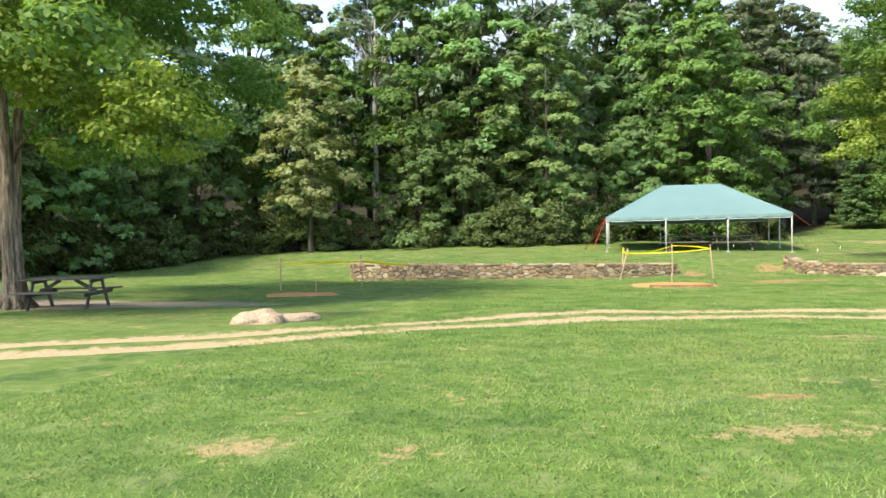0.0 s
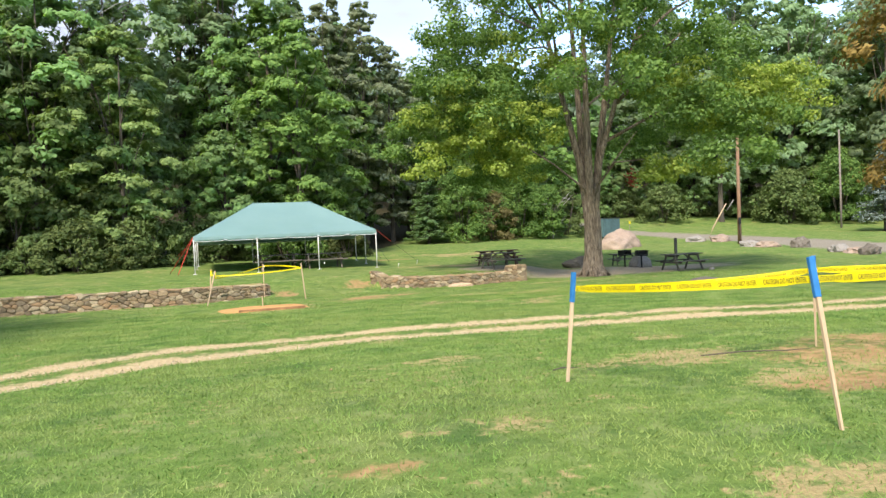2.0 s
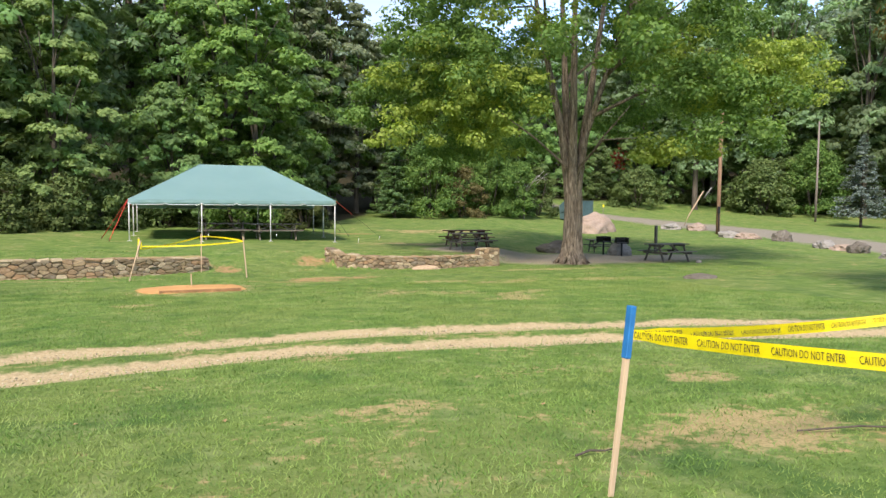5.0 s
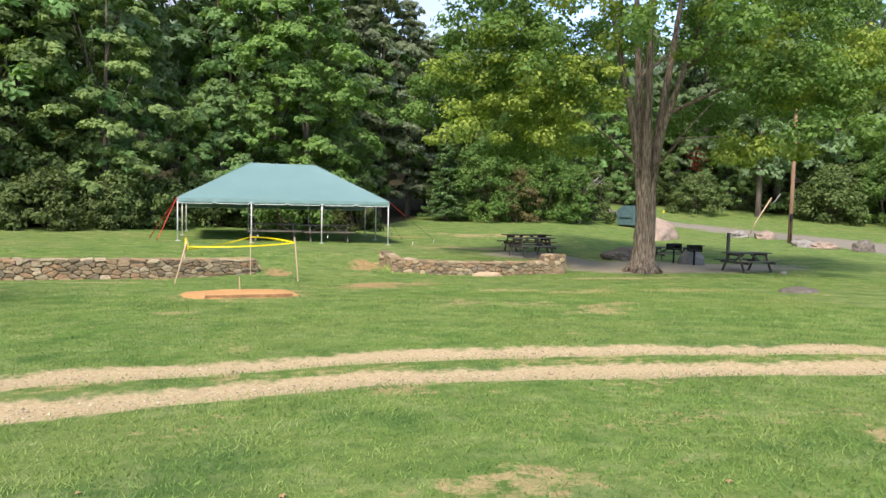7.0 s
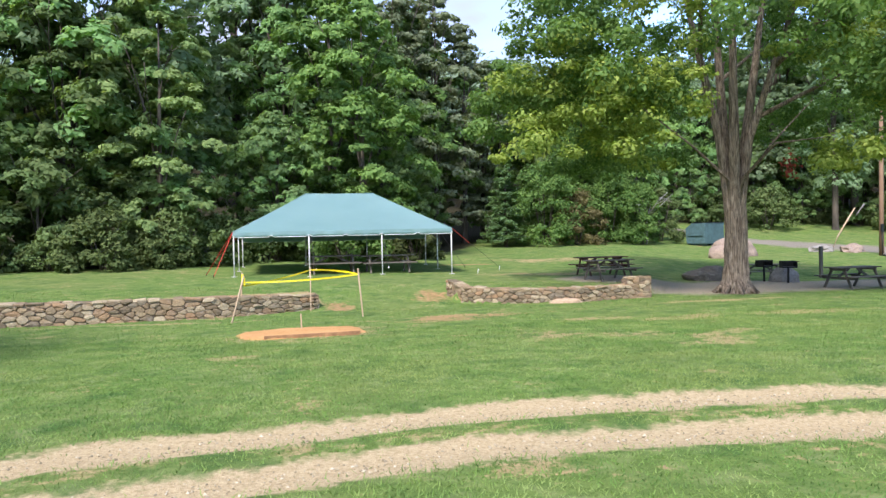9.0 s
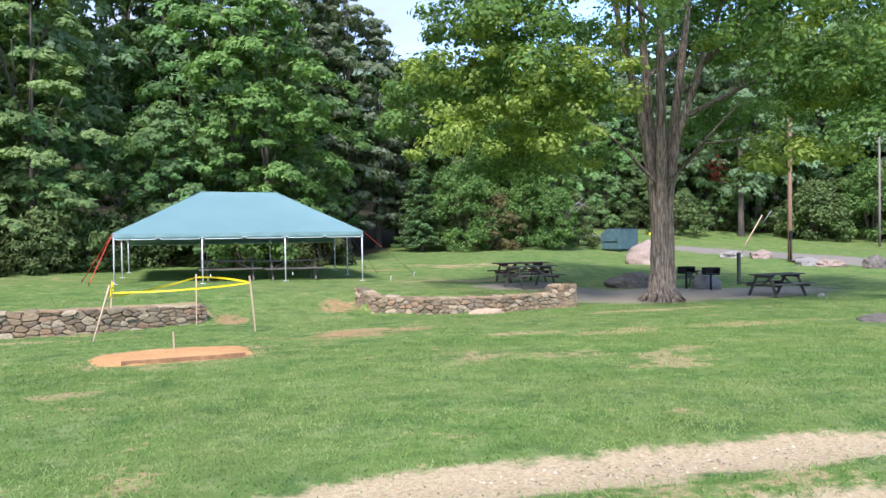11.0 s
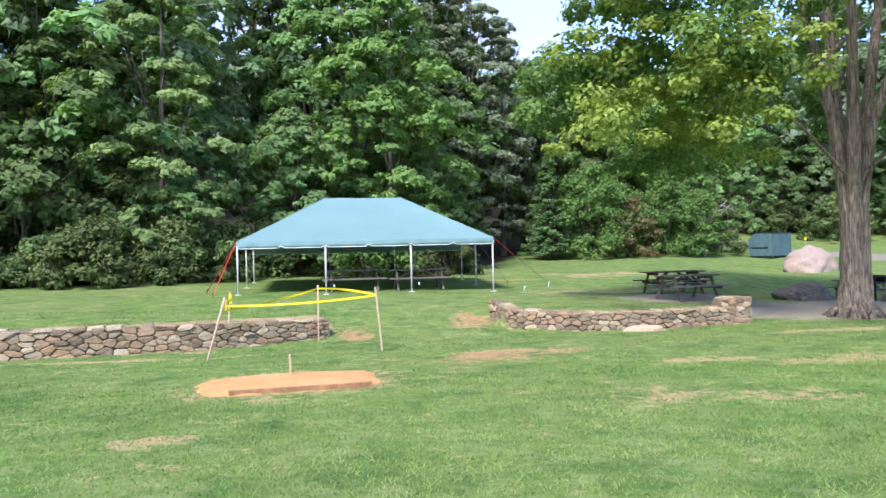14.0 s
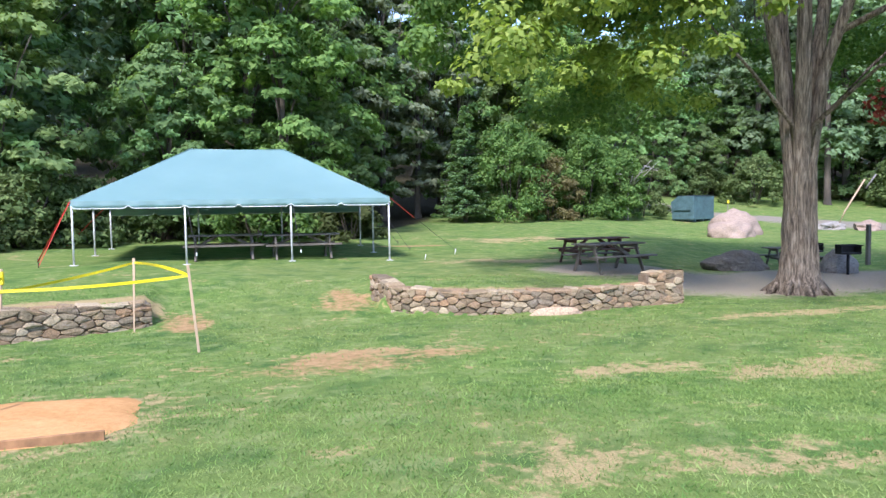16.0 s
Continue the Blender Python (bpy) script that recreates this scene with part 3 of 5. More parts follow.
def tree(m, label, material, seed, height, radius, base, trunk_r, boughs, per, leaf, fork=2.2, n_limbs=7, low_wide=0.0, flare=1.5, category="tree", group="", wide=(0.30, 0.48), dome=0.5):
    rng = np.random.default_rng(seed)
    ob = thing("tree", m, label, category, group)
    bm = bmesh.new()
    limbs(bm, rng, height, radius, trunk_r, fork, n_limbs, flare)
    part("trunk", bm, BARK, ob)
    P, N = spray_leaves(rng, *layered(rng, height, radius, base, boughs, low_wide, wide=wide, dome=dome), per)
    part("crown", small_leaves("crown", P, N, leaf, material, rng), material, ob)
    return ob


def bush(m, label, material, seed, height, radius, clumps, per, leaf, group=""):
    rng = np.random.default_rng(seed)
    ob = thing("bush", m, label, "bush", group)
    bm = bmesh.new()
    for i in range(5):
        a = i * 1.3
        tube(bm, [(0.1 * math.cos(a), 0.1 * math.sin(a), -0.1), (radius * 0.3 * math.cos(a), radius * 0.3 * math.sin(a), height * 0.5), (radius * 0.5 * math.cos(a), radius * 0.5 * math.sin(a), height * 0.85)], [0.05, 0.03, 0.01], 5)
    part("stem", bm, BARK, ob)
    c = envelope(rng, clumps, radius, 0.15, height, 0.75, 0.3)
    P, N = foliage(rng, c, radius * 0.26 * rng.uniform(0.7, 1.4, clumps), per, flat=0.6)
    P[:, 2] = np.maximum(P[:, 2], 0.05)
    part("crown", small_leaves("crown", P, N, leaf, material, rng), material, ob)
    return ob


def conifer(m, label, material, seed, height, radius, base, trunk_r, tiers, leaf, per, group=""):
    rng = np.random.default_rng(seed)
    ob = thing("conifer", m, label, "conifer", group)
    bm = bmesh.new()
    tube(bm, [(0, 0, -0.2), (0, 0, 0.3), (0, 0, height * 0.5), (0, 0, height * 0.98)], [trunk_r * 1.3, trunk_r, trunk_r * 0.6, 0.02], 8)
    P, N = [], []
    for i in range(tiers):
        t = i / (tiers - 1)
        z, r = base + (height - base) * t, radius * (1 - t) ** 0.85 + 0.12
        for j in range(max(4, int(9 * (1 - t)) + 3)):
            a, rr = rng.uniform(0, 2 * math.pi), r * rng.uniform(0.75, 1.15)
            tip = Vector((rr * math.cos(a), rr * math.sin(a), z - 0.12 * rr + 0.1))
            if t < 0.8:
                tube(bm, [(0, 0, z), tip * 0.5 + Vector((0, 0, z * 0.5 + 0.05)), tip], [0.03, 0.02, 0.006], 4)
            u = rng.uniform(0.12, 1.0, per) ** 0.7
            side = rng.normal(size=per) * 0.16 * rr * (1.15 - u) + rng.normal(size=per) * 0.07
            d = np.array((math.cos(a), math.sin(a)))
            p = np.stack([d[0] * rr * u - d[1] * side, d[1] * rr * u + d[0] * side, z + (tip.z - z) * u - np.abs(side) * 0.25 + rng.normal(size=per) * 0.06], -1)
            n = np.stack([d[0] * 0.3 + rng.normal(size=per) * 0.35, d[1] * 0.3 + rng.normal(size=per) * 0.35, np.ones(per)], -1)
            P.append(p), N.append(n / np.linalg.norm(n, axis=1, keepdims=True))
    part("trunk", bm, BARK, ob)
    part("crown", leaves("crown", np.concatenate(P), np.concatenate(N), leaf, material, rng, slim=0.4), material, ob)
    return ob


# ---- woods ----
def stand(x, y, turn=0.0, size=1.0, tall=1.0, dz=-0.1):
    return pose(x, y, at_ground(x, y, dz), 0, 0, turn) @ Matrix.Diagonal((size, size, size * tall, 1))


wood_rng = np.random.default_rng(7)
WOODS = "woods round the lawn"
kinds = [
    tree(stand(-27, 7), "tall dark green broadleaf tree at the wood's edge", FOREST, 11, 16, 4.3, 0.8, 0.2, 38, 28, 0.31, 3, 5, group=WOODS),
    tree(stand(-13, 7.5), "dense mid-green broadleaf tree at the wood's edge", FOREST, 12, 13.5, 3.8, 0.5, 0.17, 34, 28, 0.30, 2, 5, 0.12, group=WOODS),
    tree(stand(-3, 10.5), "leafy green understorey tree at the wood's edge", FOREST, 13, 8.0, 3.0, 0.3, 0.12, 26, 26, 0.26, 1.5, 5, 0.22, group=WOODS),
    tree(stand(-16, 12), "bright green maple at the wood's edge", MAPLE, 14, 15, 4.0, 1.0, 0.2, 36, 28, 0.31, 3, 5, group=WOODS),
]
tall = tree(stand(-20, 14), "very tall green tree deep in the woods", BACK_HAZE, 15, 23, 5.2, 4, 0.3, 36, 20, 0.44, 7, 6, group=WOODS)
edge_len = [math.dist(a, b) for a, b in zip(EDGE, EDGE[1:])]


def along(s):
    """A point of the woods' edge and the way into the woods."""
    for (ax, ay), (bx, by), d in zip(EDGE, EDGE[1:], edge_len):
        if s <= d:
            return ax + (bx - ax) * s / d, ay + (by - ay) * s / d, -(by - ay) / d, (bx - ax) / d
        s -= d
    return (*EDGE[-1], 0, 1)


def keep_clear(x, y):
    """The drive, the clearing of the hedge and the parking side stay free of tall trees."""
    return 5 < x < 27 and y < 24.5 or 33 < x < 42 and y < 40 and x > 30


STAND_OUT = ((-22.4, 1.8), (-21.5, 0.5), (-8.5, 7.0), (1.8, 11.0))      # paler trees that show in front
total = sum(edge_len)
s = edge_len[0] + edge_len[1] - 3.0
while s < total - 56:
    for row, (back, pick, grow) in enumerate(((1.4, (2, 1, 2), (0.8, 1.1)), (4.6, (0, 1, 3, 0), (0.9, 1.2)), (9.5, (4,), (0.78, 1.0)))):
        x, y, nx, ny = along(s + wood_rng.uniform(-0.9, 0.9))
        back += wood_rng.uniform(-0.7, 0.9)
        x, y = x + nx * back, y + ny * back
        which = pick[int(wood_rng.integers(len(pick)))]
        size = wood_rng.uniform(*grow)
        turn = float(wood_rng.uniform(0, 360))
        if row == 0 and any(math.dist((x, y), p) < 3.6 for p in STAND_OUT):
            continue
        if keep_clear(x, y) or (row == 2 and (int(s / 3.3) % 2 or 0 < x < 40)) or (row == 1 and (0 < x < 46 and which == 0)):
            continue
        copy_thing((kinds + [tall])[which], stand(x, y, turn, size))
    s += 4.1

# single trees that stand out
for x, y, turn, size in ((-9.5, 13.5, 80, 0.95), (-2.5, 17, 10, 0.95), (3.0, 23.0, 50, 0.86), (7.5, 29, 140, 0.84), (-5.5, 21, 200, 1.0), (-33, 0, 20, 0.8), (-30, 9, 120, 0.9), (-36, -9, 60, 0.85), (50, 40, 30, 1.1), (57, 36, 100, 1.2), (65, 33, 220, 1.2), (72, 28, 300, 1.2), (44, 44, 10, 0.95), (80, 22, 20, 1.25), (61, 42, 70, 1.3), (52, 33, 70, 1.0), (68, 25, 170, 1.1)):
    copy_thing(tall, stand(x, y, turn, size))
tree(stand(-22.4, 1.8), "pale olive-green tree in front of the dark woods", OLIVE, 21, 11.8, 3.2, 2.2, 0.13, 34, 34, 0.25, 2, 5, group=WOODS, dome=0.35)
tree(stand(-26.0, 9), "brownish olive tree starting to turn", BROWN, 25, 17.5, 3.2, 8, 0.2, 26, 28, 0.30, 6, 5, group=WOODS)
tree(stand(-8.5, 7.0), "feathery pale green tree before the darker woods", PALE, 26, 13.4, 3.0, 1.2, 0.16, 36, 34, 0.26, 2, 6, group=WOODS, wide=(0.28, 0.42), dome=0.35)
tree(stand(1.8, 11.0), "fresh green maple behind the canopy", FRESH, 22, 15.2, 3.5, 0.8, 0.2, 42, 36, 0.28, 3, 6, 0.05, group=WOODS)
tree(stand(21.5, 26.0), "yellow-green maple above the hedge", LIME_SUNLIT, 23, 12.5, 4.4, 5.0, 0.24, 34, 30, 0.28, 3, 7, group=WOODS)
tree(stand(27.5, 28), "light green maple above the hedge", FRESH, 24, 12.0, 4.4, 4.5, 0.2, 30, 28, 0.30, 3, 6, group=WOODS)
for x, y, h, r, sd in ((5.6, 21.5, 20.5, 3.2, 31), (8.6, 23, 20.0, 3.0, 32), (11.2, 24.5, 17.0, 2.7, 33), (13.6, 28, 14.5, 2.8, 34), (7.6, 28, 18, 3.4, 35)):
    tree(stand(x, y), "dim grey-green tree in the shade of the woods", BROWN, sd, h, r, 1.6, 0.2, 44, 26, 0.29, 3, 6, group=WOODS, wide=(0.34, 0.55), dome=0.2)

# hedge and conifers east of the canopy
conifer(stand(13.6, 21.5), "dark green hemlock beside the hedge", NEEDLE, 41, 7.2, 1.9, 0.7, 0.14, 26, 0.22, 60)
HEDGE = "hedge at the edge of the lawn"
hedge = bush(stand(16.8, 21.8), "tall green hedge shrub with bronze tips", MAPLE, 42, 6.4, 2.5, 130, 90, 0.20, HEDGE)
for x, y, size, turn in ((22.6, 22.9, 0.95, 70), (20.6, 24.2, 0.95, 160)):
    copy_thing(hedge, stand(x, y, turn, size))
bush(stand(19.4, 21.7), "hedge shrub with reddish-bronze leaves", BRONZE, 43, 4.2, 1.8, 80, 80, 0.18, HEDGE)
bush(stand(25.2, 22.6), "dark green ivy-clad shrub", MAPLE, 44, 4.8, 1.6, 100, 80, 0.18, HEDGE)
bush(stand(28.6, 25.8), "dense dark shrub beside the dumpster", UNDERBRUSH, 54, 4.4, 2.0, 80, 70, 0.20)
bush(stand(45, 34), "olive-brown shrub by the drive", UNDERBRUSH, 45, 4.2, 2.6, 70, 50, 0.30)
bush(stand(58, 29), "round green shrub by the road", UNDERBRUSH, 46, 6.0, 3.4, 110, 56, 0.34)
copy_thing(hedge, stand(63, 27, 30, 1.3))
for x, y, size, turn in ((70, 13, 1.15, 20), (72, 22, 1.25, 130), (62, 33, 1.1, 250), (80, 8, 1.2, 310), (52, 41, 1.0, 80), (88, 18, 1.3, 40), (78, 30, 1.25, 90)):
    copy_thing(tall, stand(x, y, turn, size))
conifer(stand(55.5, 14.6), "blue-grey spruce beyond the road", BLUE, 47, 8.4, 2.4, 1.3, 0.13, 27, 0.26, 40)
tree(stand(15.5, -24.5), "turning maple with orange and yellow leaves", RUST, 48, 10, 3.7, 2.6, 0.18, 30, 70, 0.15, 2.6, 7)
UNDER = "shrubs under the woods' edge"
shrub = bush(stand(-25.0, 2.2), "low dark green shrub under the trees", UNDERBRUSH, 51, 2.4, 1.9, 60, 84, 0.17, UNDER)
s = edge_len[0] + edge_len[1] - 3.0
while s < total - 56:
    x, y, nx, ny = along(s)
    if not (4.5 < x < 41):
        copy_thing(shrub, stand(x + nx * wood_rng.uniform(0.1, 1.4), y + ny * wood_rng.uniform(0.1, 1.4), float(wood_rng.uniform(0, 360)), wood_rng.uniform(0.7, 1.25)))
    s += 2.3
bush(stand(0.6, 8.4), "sunlit shrub behind the canopy", MAPLE, 52, 2.3, 2.0, 60, 56, 0.22, UNDER)
bush(stand(4.6, 9.2), "green shrub beside the canopy", UNDERBRUSH, 53, 1.9, 1.4, 50, 56, 0.22, UNDER)

# the far wooded hill, with haze put into its leaf colour
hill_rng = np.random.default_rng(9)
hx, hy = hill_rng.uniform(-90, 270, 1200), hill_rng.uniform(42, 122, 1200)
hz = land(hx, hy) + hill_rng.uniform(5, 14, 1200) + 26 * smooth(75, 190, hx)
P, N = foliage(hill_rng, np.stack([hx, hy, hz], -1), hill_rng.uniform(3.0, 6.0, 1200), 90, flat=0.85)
tagged(new("hillside_woods", small_leaves("hillside_woods", P, N, 1.3, HAZE_TINT, hill_rng)), "green woods covering the far hillside, haze put into their leaf colour", "woods", kind="stuff")


# ---- the two shade trees on the lawn ----
def bough(rng, centre, spread, n):
    return np.asarray(centre) + np.clip(rng.normal(size=(n, 3)), -1.35, 1.35) * np.asarray(spread)


def shade_tree(m, label, seed, height, radius, trunk_r, sunlit_boughs, group="", low=3.7, red=False, boughs=78):
    rng = np.random.default_rng(seed)
    ob = thing("shade_tree", m, label, "tree", group)
    bm = bmesh.new()
    R = trunk_r
    furrowed(bm, [(0, 0, -0.3), (0, 0, 0.1), (0, 0, 0.45), (0.02, 0, 1.0), (0.03, 0.02, 2.0), (0.02, 0, 2.9), (0, 0, 4.2)],
             [R * 1.7, R * 1.42, R * 1.12, R * 0.98, R * 0.90, R * 0.86, R * 0.4], 60, 0.13, seed)
    for i, (a, out, top, r) in enumerate(((0.2, 2.2, 0.86, 0.58), (1.7, 1.5, 0.95, 0.62), (3.0, 2.6, 0.84, 0.55), (4.1, 1.3, 0.97, 0.60), (5.3, 3.4, 0.72, 0.45))):
        c, sn = math.cos(a), math.sin(a)
        p = [(0.28 * R * c, 0.28 * R * sn, 1.9), (0.62 * R * c, 0.62 * R * sn, 3.3), (1.25 * R * c, 1.25 * R * sn, 5.2), (0.55 * out * c, 0.55 * out * sn, height * 0.52), (out * c, out * sn, height * top)]
        furrowed(bm, p, [R * r * 0.85, R * r * 0.8, R * r * 0.72, R * r * 0.45, 0.04], 18, 0.08, seed + i)
        for j in range(5):
            b = a + rng.uniform(-1.2, 1.2)
            k = rng.uniform(0.1, 0.9)
            q = Vector(p[2]).lerp(Vector(p[4]), k)
            far = radius * rng.uniform(0.45, 0.8)
            tube(bm, [q, q + Vector((math.cos(b) * far * 0.5, math.sin(b) * far * 0.5, 1.4)), q + Vector((math.cos(b) * far, math.sin(b) * far, 1.6 + rng.uniform(-0.6, 1.2)))], [R * 0.2, R * 0.13, 0.02], 7)
    for i in range(3):      # low, thinner side branches
        a = rng.uniform(0, 6.28)
        far = radius * rng.uniform(0.4, 0.7)
        tube(bm, [(0.5 * R * math.cos(a), 0.5 * R * math.sin(a), 3.0), (1.1 * R * math.cos(a), 1.1 * R * math.sin(a), 3.9), (far * 0.5 * math.cos(a), far * 0.5 * math.sin(a), 4.9), (far * math.cos(a), far * math.sin(a), 5.3 + rng.uniform(-0.6, 0.8))], [0.08, 0.06, 0.035, 0.012], 7)
    for i in range(9):      # root flare
        a = i * 0.72
        tube(bm, [(0.7 * R * math.cos(a), 0.7 * R * math.sin(a), 0.6), (1.1 * R * math.cos(a), 1.1 * R * math.sin(a), 0.2), (2.2 * R * math.cos(a + 0.1), 2.2 * R * math.sin(a + 0.1), -0.08)],
             [R * 0.28, R * 0.34, R * 0.14], 7)
    part("trunk", bm, OLD_BARK, ob, "thick furrowed grey-brown trunk dividing into several limbs")
    big = envelope(rng, 110, radius * 0.98, low + 0.8, height - 0.8, 0.8, 0.16)
    reach = np.hypot(big[:, 0], big[:, 1])
    big = big[(reach > 0.36 * radius) | (big[:, 2] > 0.43 * height)][:boughs]       # open under the crown, round the limbs
    sub_c, sub_r = [], []
    for b in big:       # each bough is a dome of smaller leaf masses
        size = rng.uniform(1.3, 2.1)
        for j in range(11):
            d = rng.normal(size=3)
            d /= np.linalg.norm(d)
            d[2] = abs(d[2]) * 0.9 - 0.25
            sub_c.append(b + d * size * np.array((1, 1, 0.6))), sub_r.append(rng.uniform(0.45, 0.8))
    core = envelope(rng, 90, radius * 0.6, height * 0.47, height - 1.5, 0.6)
    c, r = np.concatenate([np.array(sub_c), core]), np.concatenate([np.array(sub_r), rng.uniform(0.7, 1.1, 90)])
    P, N = foliage(rng, c, r, 104, flat=0.55)
    part("crown", leaves("crown", P, N, 0.165, MAPLE, rng), MAPLE, ob)
    # boughs the sun strikes, painted lighter than the rest of the crown
    c = np.concatenate([bough(rng, b, sp, n) for b, sp, n in sunlit_boughs])
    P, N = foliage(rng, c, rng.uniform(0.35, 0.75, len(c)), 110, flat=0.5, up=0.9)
    part("bough", leaves("bough", P, N, 0.155, LIME_SUNLIT, rng), LIME_SUNLIT, ob, "yellow-green lower boughs with sunlight put into their leaf colour")
    if red:
        c = bough(rng, (1.9, -0.3, 4.35), (0.05, 0.05, 0.05), 1)
        P, N = foliage(rng, c, rng.uniform(0.40, 0.45, 1), 75, flat=1.2)
        part("red_sprig", leaves("red_sprig", P, N, 0.15, RED, rng), RED, ob, "sprig of red autumn leaves")
    return ob


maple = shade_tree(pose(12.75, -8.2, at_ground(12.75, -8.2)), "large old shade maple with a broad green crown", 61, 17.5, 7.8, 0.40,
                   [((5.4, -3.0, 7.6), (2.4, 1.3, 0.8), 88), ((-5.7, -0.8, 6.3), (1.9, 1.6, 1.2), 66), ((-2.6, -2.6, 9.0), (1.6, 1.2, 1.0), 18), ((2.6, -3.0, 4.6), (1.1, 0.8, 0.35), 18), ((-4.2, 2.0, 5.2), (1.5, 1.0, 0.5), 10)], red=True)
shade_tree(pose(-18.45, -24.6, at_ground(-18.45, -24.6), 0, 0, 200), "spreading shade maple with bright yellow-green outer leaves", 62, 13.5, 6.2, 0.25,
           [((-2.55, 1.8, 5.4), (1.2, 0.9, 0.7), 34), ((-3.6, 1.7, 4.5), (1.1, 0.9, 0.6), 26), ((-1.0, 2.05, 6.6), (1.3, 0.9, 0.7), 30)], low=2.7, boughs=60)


def bare_tree(x, y, h, seed, label):
    rng = np.random.default_rng(seed)
    ob = thing("bare_tree", stand(x, y), label, "tree", WOODS)
    bm = bmesh.new()
    limbs(bm, rng, h, 4.2, 0.2, h * 0.55, 8, steep=1.2)
    for i in range(26):
        a, z = rng.uniform(0, 6.28), h * rng.uniform(0.62, 0.97)
        r = rng.uniform(1.2, 3.6)
        tube(bm, [(0.2 * math.cos(a), 0.2 * math.sin(a), z), (r * 0.6 * math.cos(a), r * 0.6 * math.sin(a), z + 0.8), (r * math.cos(a + 0.3), r * math.sin(a + 0.3), z + 1.1)], [0.045, 0.03, 0.01], 4)
    part("trunk", bm, PALE_BARK, ob)
    return ob


bare_tree(-20.5, 9.0, 17.5, 91, "leafless pale tree rising above the woods")
bare_tree(-9.6, 12.0, 17.0, 92, "leafless pale tree rising above the woods")


# ---- canopy tent ----
def sheet(a, b, c, d, nu, nv, sag, thick=0.012, seed=0):
    """A slightly sagging canvas panel a-b along the eave, d-c along the ridge."""
    a, b, c, d = map(Vector, (a, b, c, d))
    nrm = (b - a).cross(d - a).normalized()
    bm = bmesh.new()
    for off in (0, -thick):
        grid = []
        for j in range(nv + 1):
            v = j / nv
            row = []
            for i in range(nu + 1):
                u = i / nu
                p = (a.lerp(b, u)).lerp(d.lerp(c, u), v)
                w = sag * math.sin(math.pi * v) * (0.75 + 0.25 * abs(math.cos(3 * math.pi * u))) + 0.01 * noise.noise((p.x * 1.5, p.y * 1.5, seed))
                w *= min(1, 7 * u * (1 - u))
                row.append(bm.verts.new(p - nrm * w + nrm * off))
            grid.append(row)
        for j in range(nv):
            for i in range(nu):
                q = (grid[j][i], grid[j][i + 1], grid[j + 1][i + 1], grid[j + 1][i])
                bm.faces.new(q if off == 0 else q[::-1]).smooth = True
    return bm


def valance(a, b, drop, notch, thick=0.008):
    """A hanging edge strip with a small gathered notch at every tie."""
    a, b = Vector(a), Vector(b)
    length = (b - a).length
    n = int(length / 0.075)
    out = (b - a).normalized().cross(Vector((0, 0, 1)))
    bm = bmesh.new()
    rows = []
    for i in range(n + 1):
        s = length * i / n
        k = abs((s / notch + 0.5) % 1 - 0.5) * notch
        cut = 0.09 * max(0, 1 - k / 0.11)
        wave = 0.018 * math.sin(2 * math.pi * s / 0.75)
        p = a.lerp(b, i / n)
        col = [p, p + out * (wave * 0.5 + 0.01) - Vector((0, 0, drop * 0.5)), p + out * (wave + 0.015) - Vector((0, 0, drop - cut))]
        rows.append([bm.verts.new(q) for q in col] + [bm.verts.new(q - out * thick) for q in col])
    for r, t in zip(rows, rows[1:]):
        for j in (0, 1):
            bm.faces.new((r[j], r[j + 1], t[j + 1], t[j])).smooth = True
            bm.faces.new((r[j + 3], t[j + 3], t[j + 4], r[j + 4])).smooth = True
        bm.faces.new((r[2], r[5], t[5], t[2]))
    return bm, [tuple(r[2].co) for r in rows]


E_, R_ = 3.1, 4.81
tent = thing("canopy_tent", pose(0, 0, 0), "teal canvas frame tent on white metal poles, open-sided", "tent")
eave = [Vector(p) for p in ((-4.57, 0, E_), (4.57, 0, E_), (4.57, 6.1, E_), (-4.57, 6.1, E_))]
ridge = [Vector((-1.52, 3.05, R_)), Vector((1.52, 3.05, R_))]
part("roof_panel", sheet(eave[0], eave[1], ridge[1], ridge[0], 30, 12, 0.10, seed=1), CANVAS, tent)
part("roof_panel", sheet(eave[2], eave[3], ridge[0], ridge[1], 30, 12, 0.10, seed=2), CANVAS, tent)
part("roof_panel", sheet(eave[1], eave[2], ridge[1], ridge[1], 20, 12, 0.08, seed=3), CANVAS, tent)
part("roof_panel", sheet(eave[3], eave[0], ridge[0], ridge[0], 20, 12, 0.08, seed=4), CANVAS, tent)
for i in range(4):
    bm, hem = valance(eave[i], eave[(i + 1) % 4], 0.46 if i == 2 else 0.22, 1.523)
    strip = part("valance", bm, CANVAS, tent)
    pipe = bmesh.new()
    tube(pipe, hem, 0.011, 5)
    part("piping", pipe, CANVAS_EDGE, strip, "white hem piping")
for a, b in ((eave[0], ridge[0]), (eave[1], ridge[1]), (eave[2], ridge[1]), (eave[3], ridge[0]), (ridge[0], ridge[1])):
    bm = bmesh.new()
    tube(bm, [a + Vector((0, 0, 0.012)), a.lerp(b, 0.5) - Vector((0, 0, 0.02)), b + Vector((0, 0, 0.012))], 0.016, 6)
    part("seam", bm, CANVAS, tent)
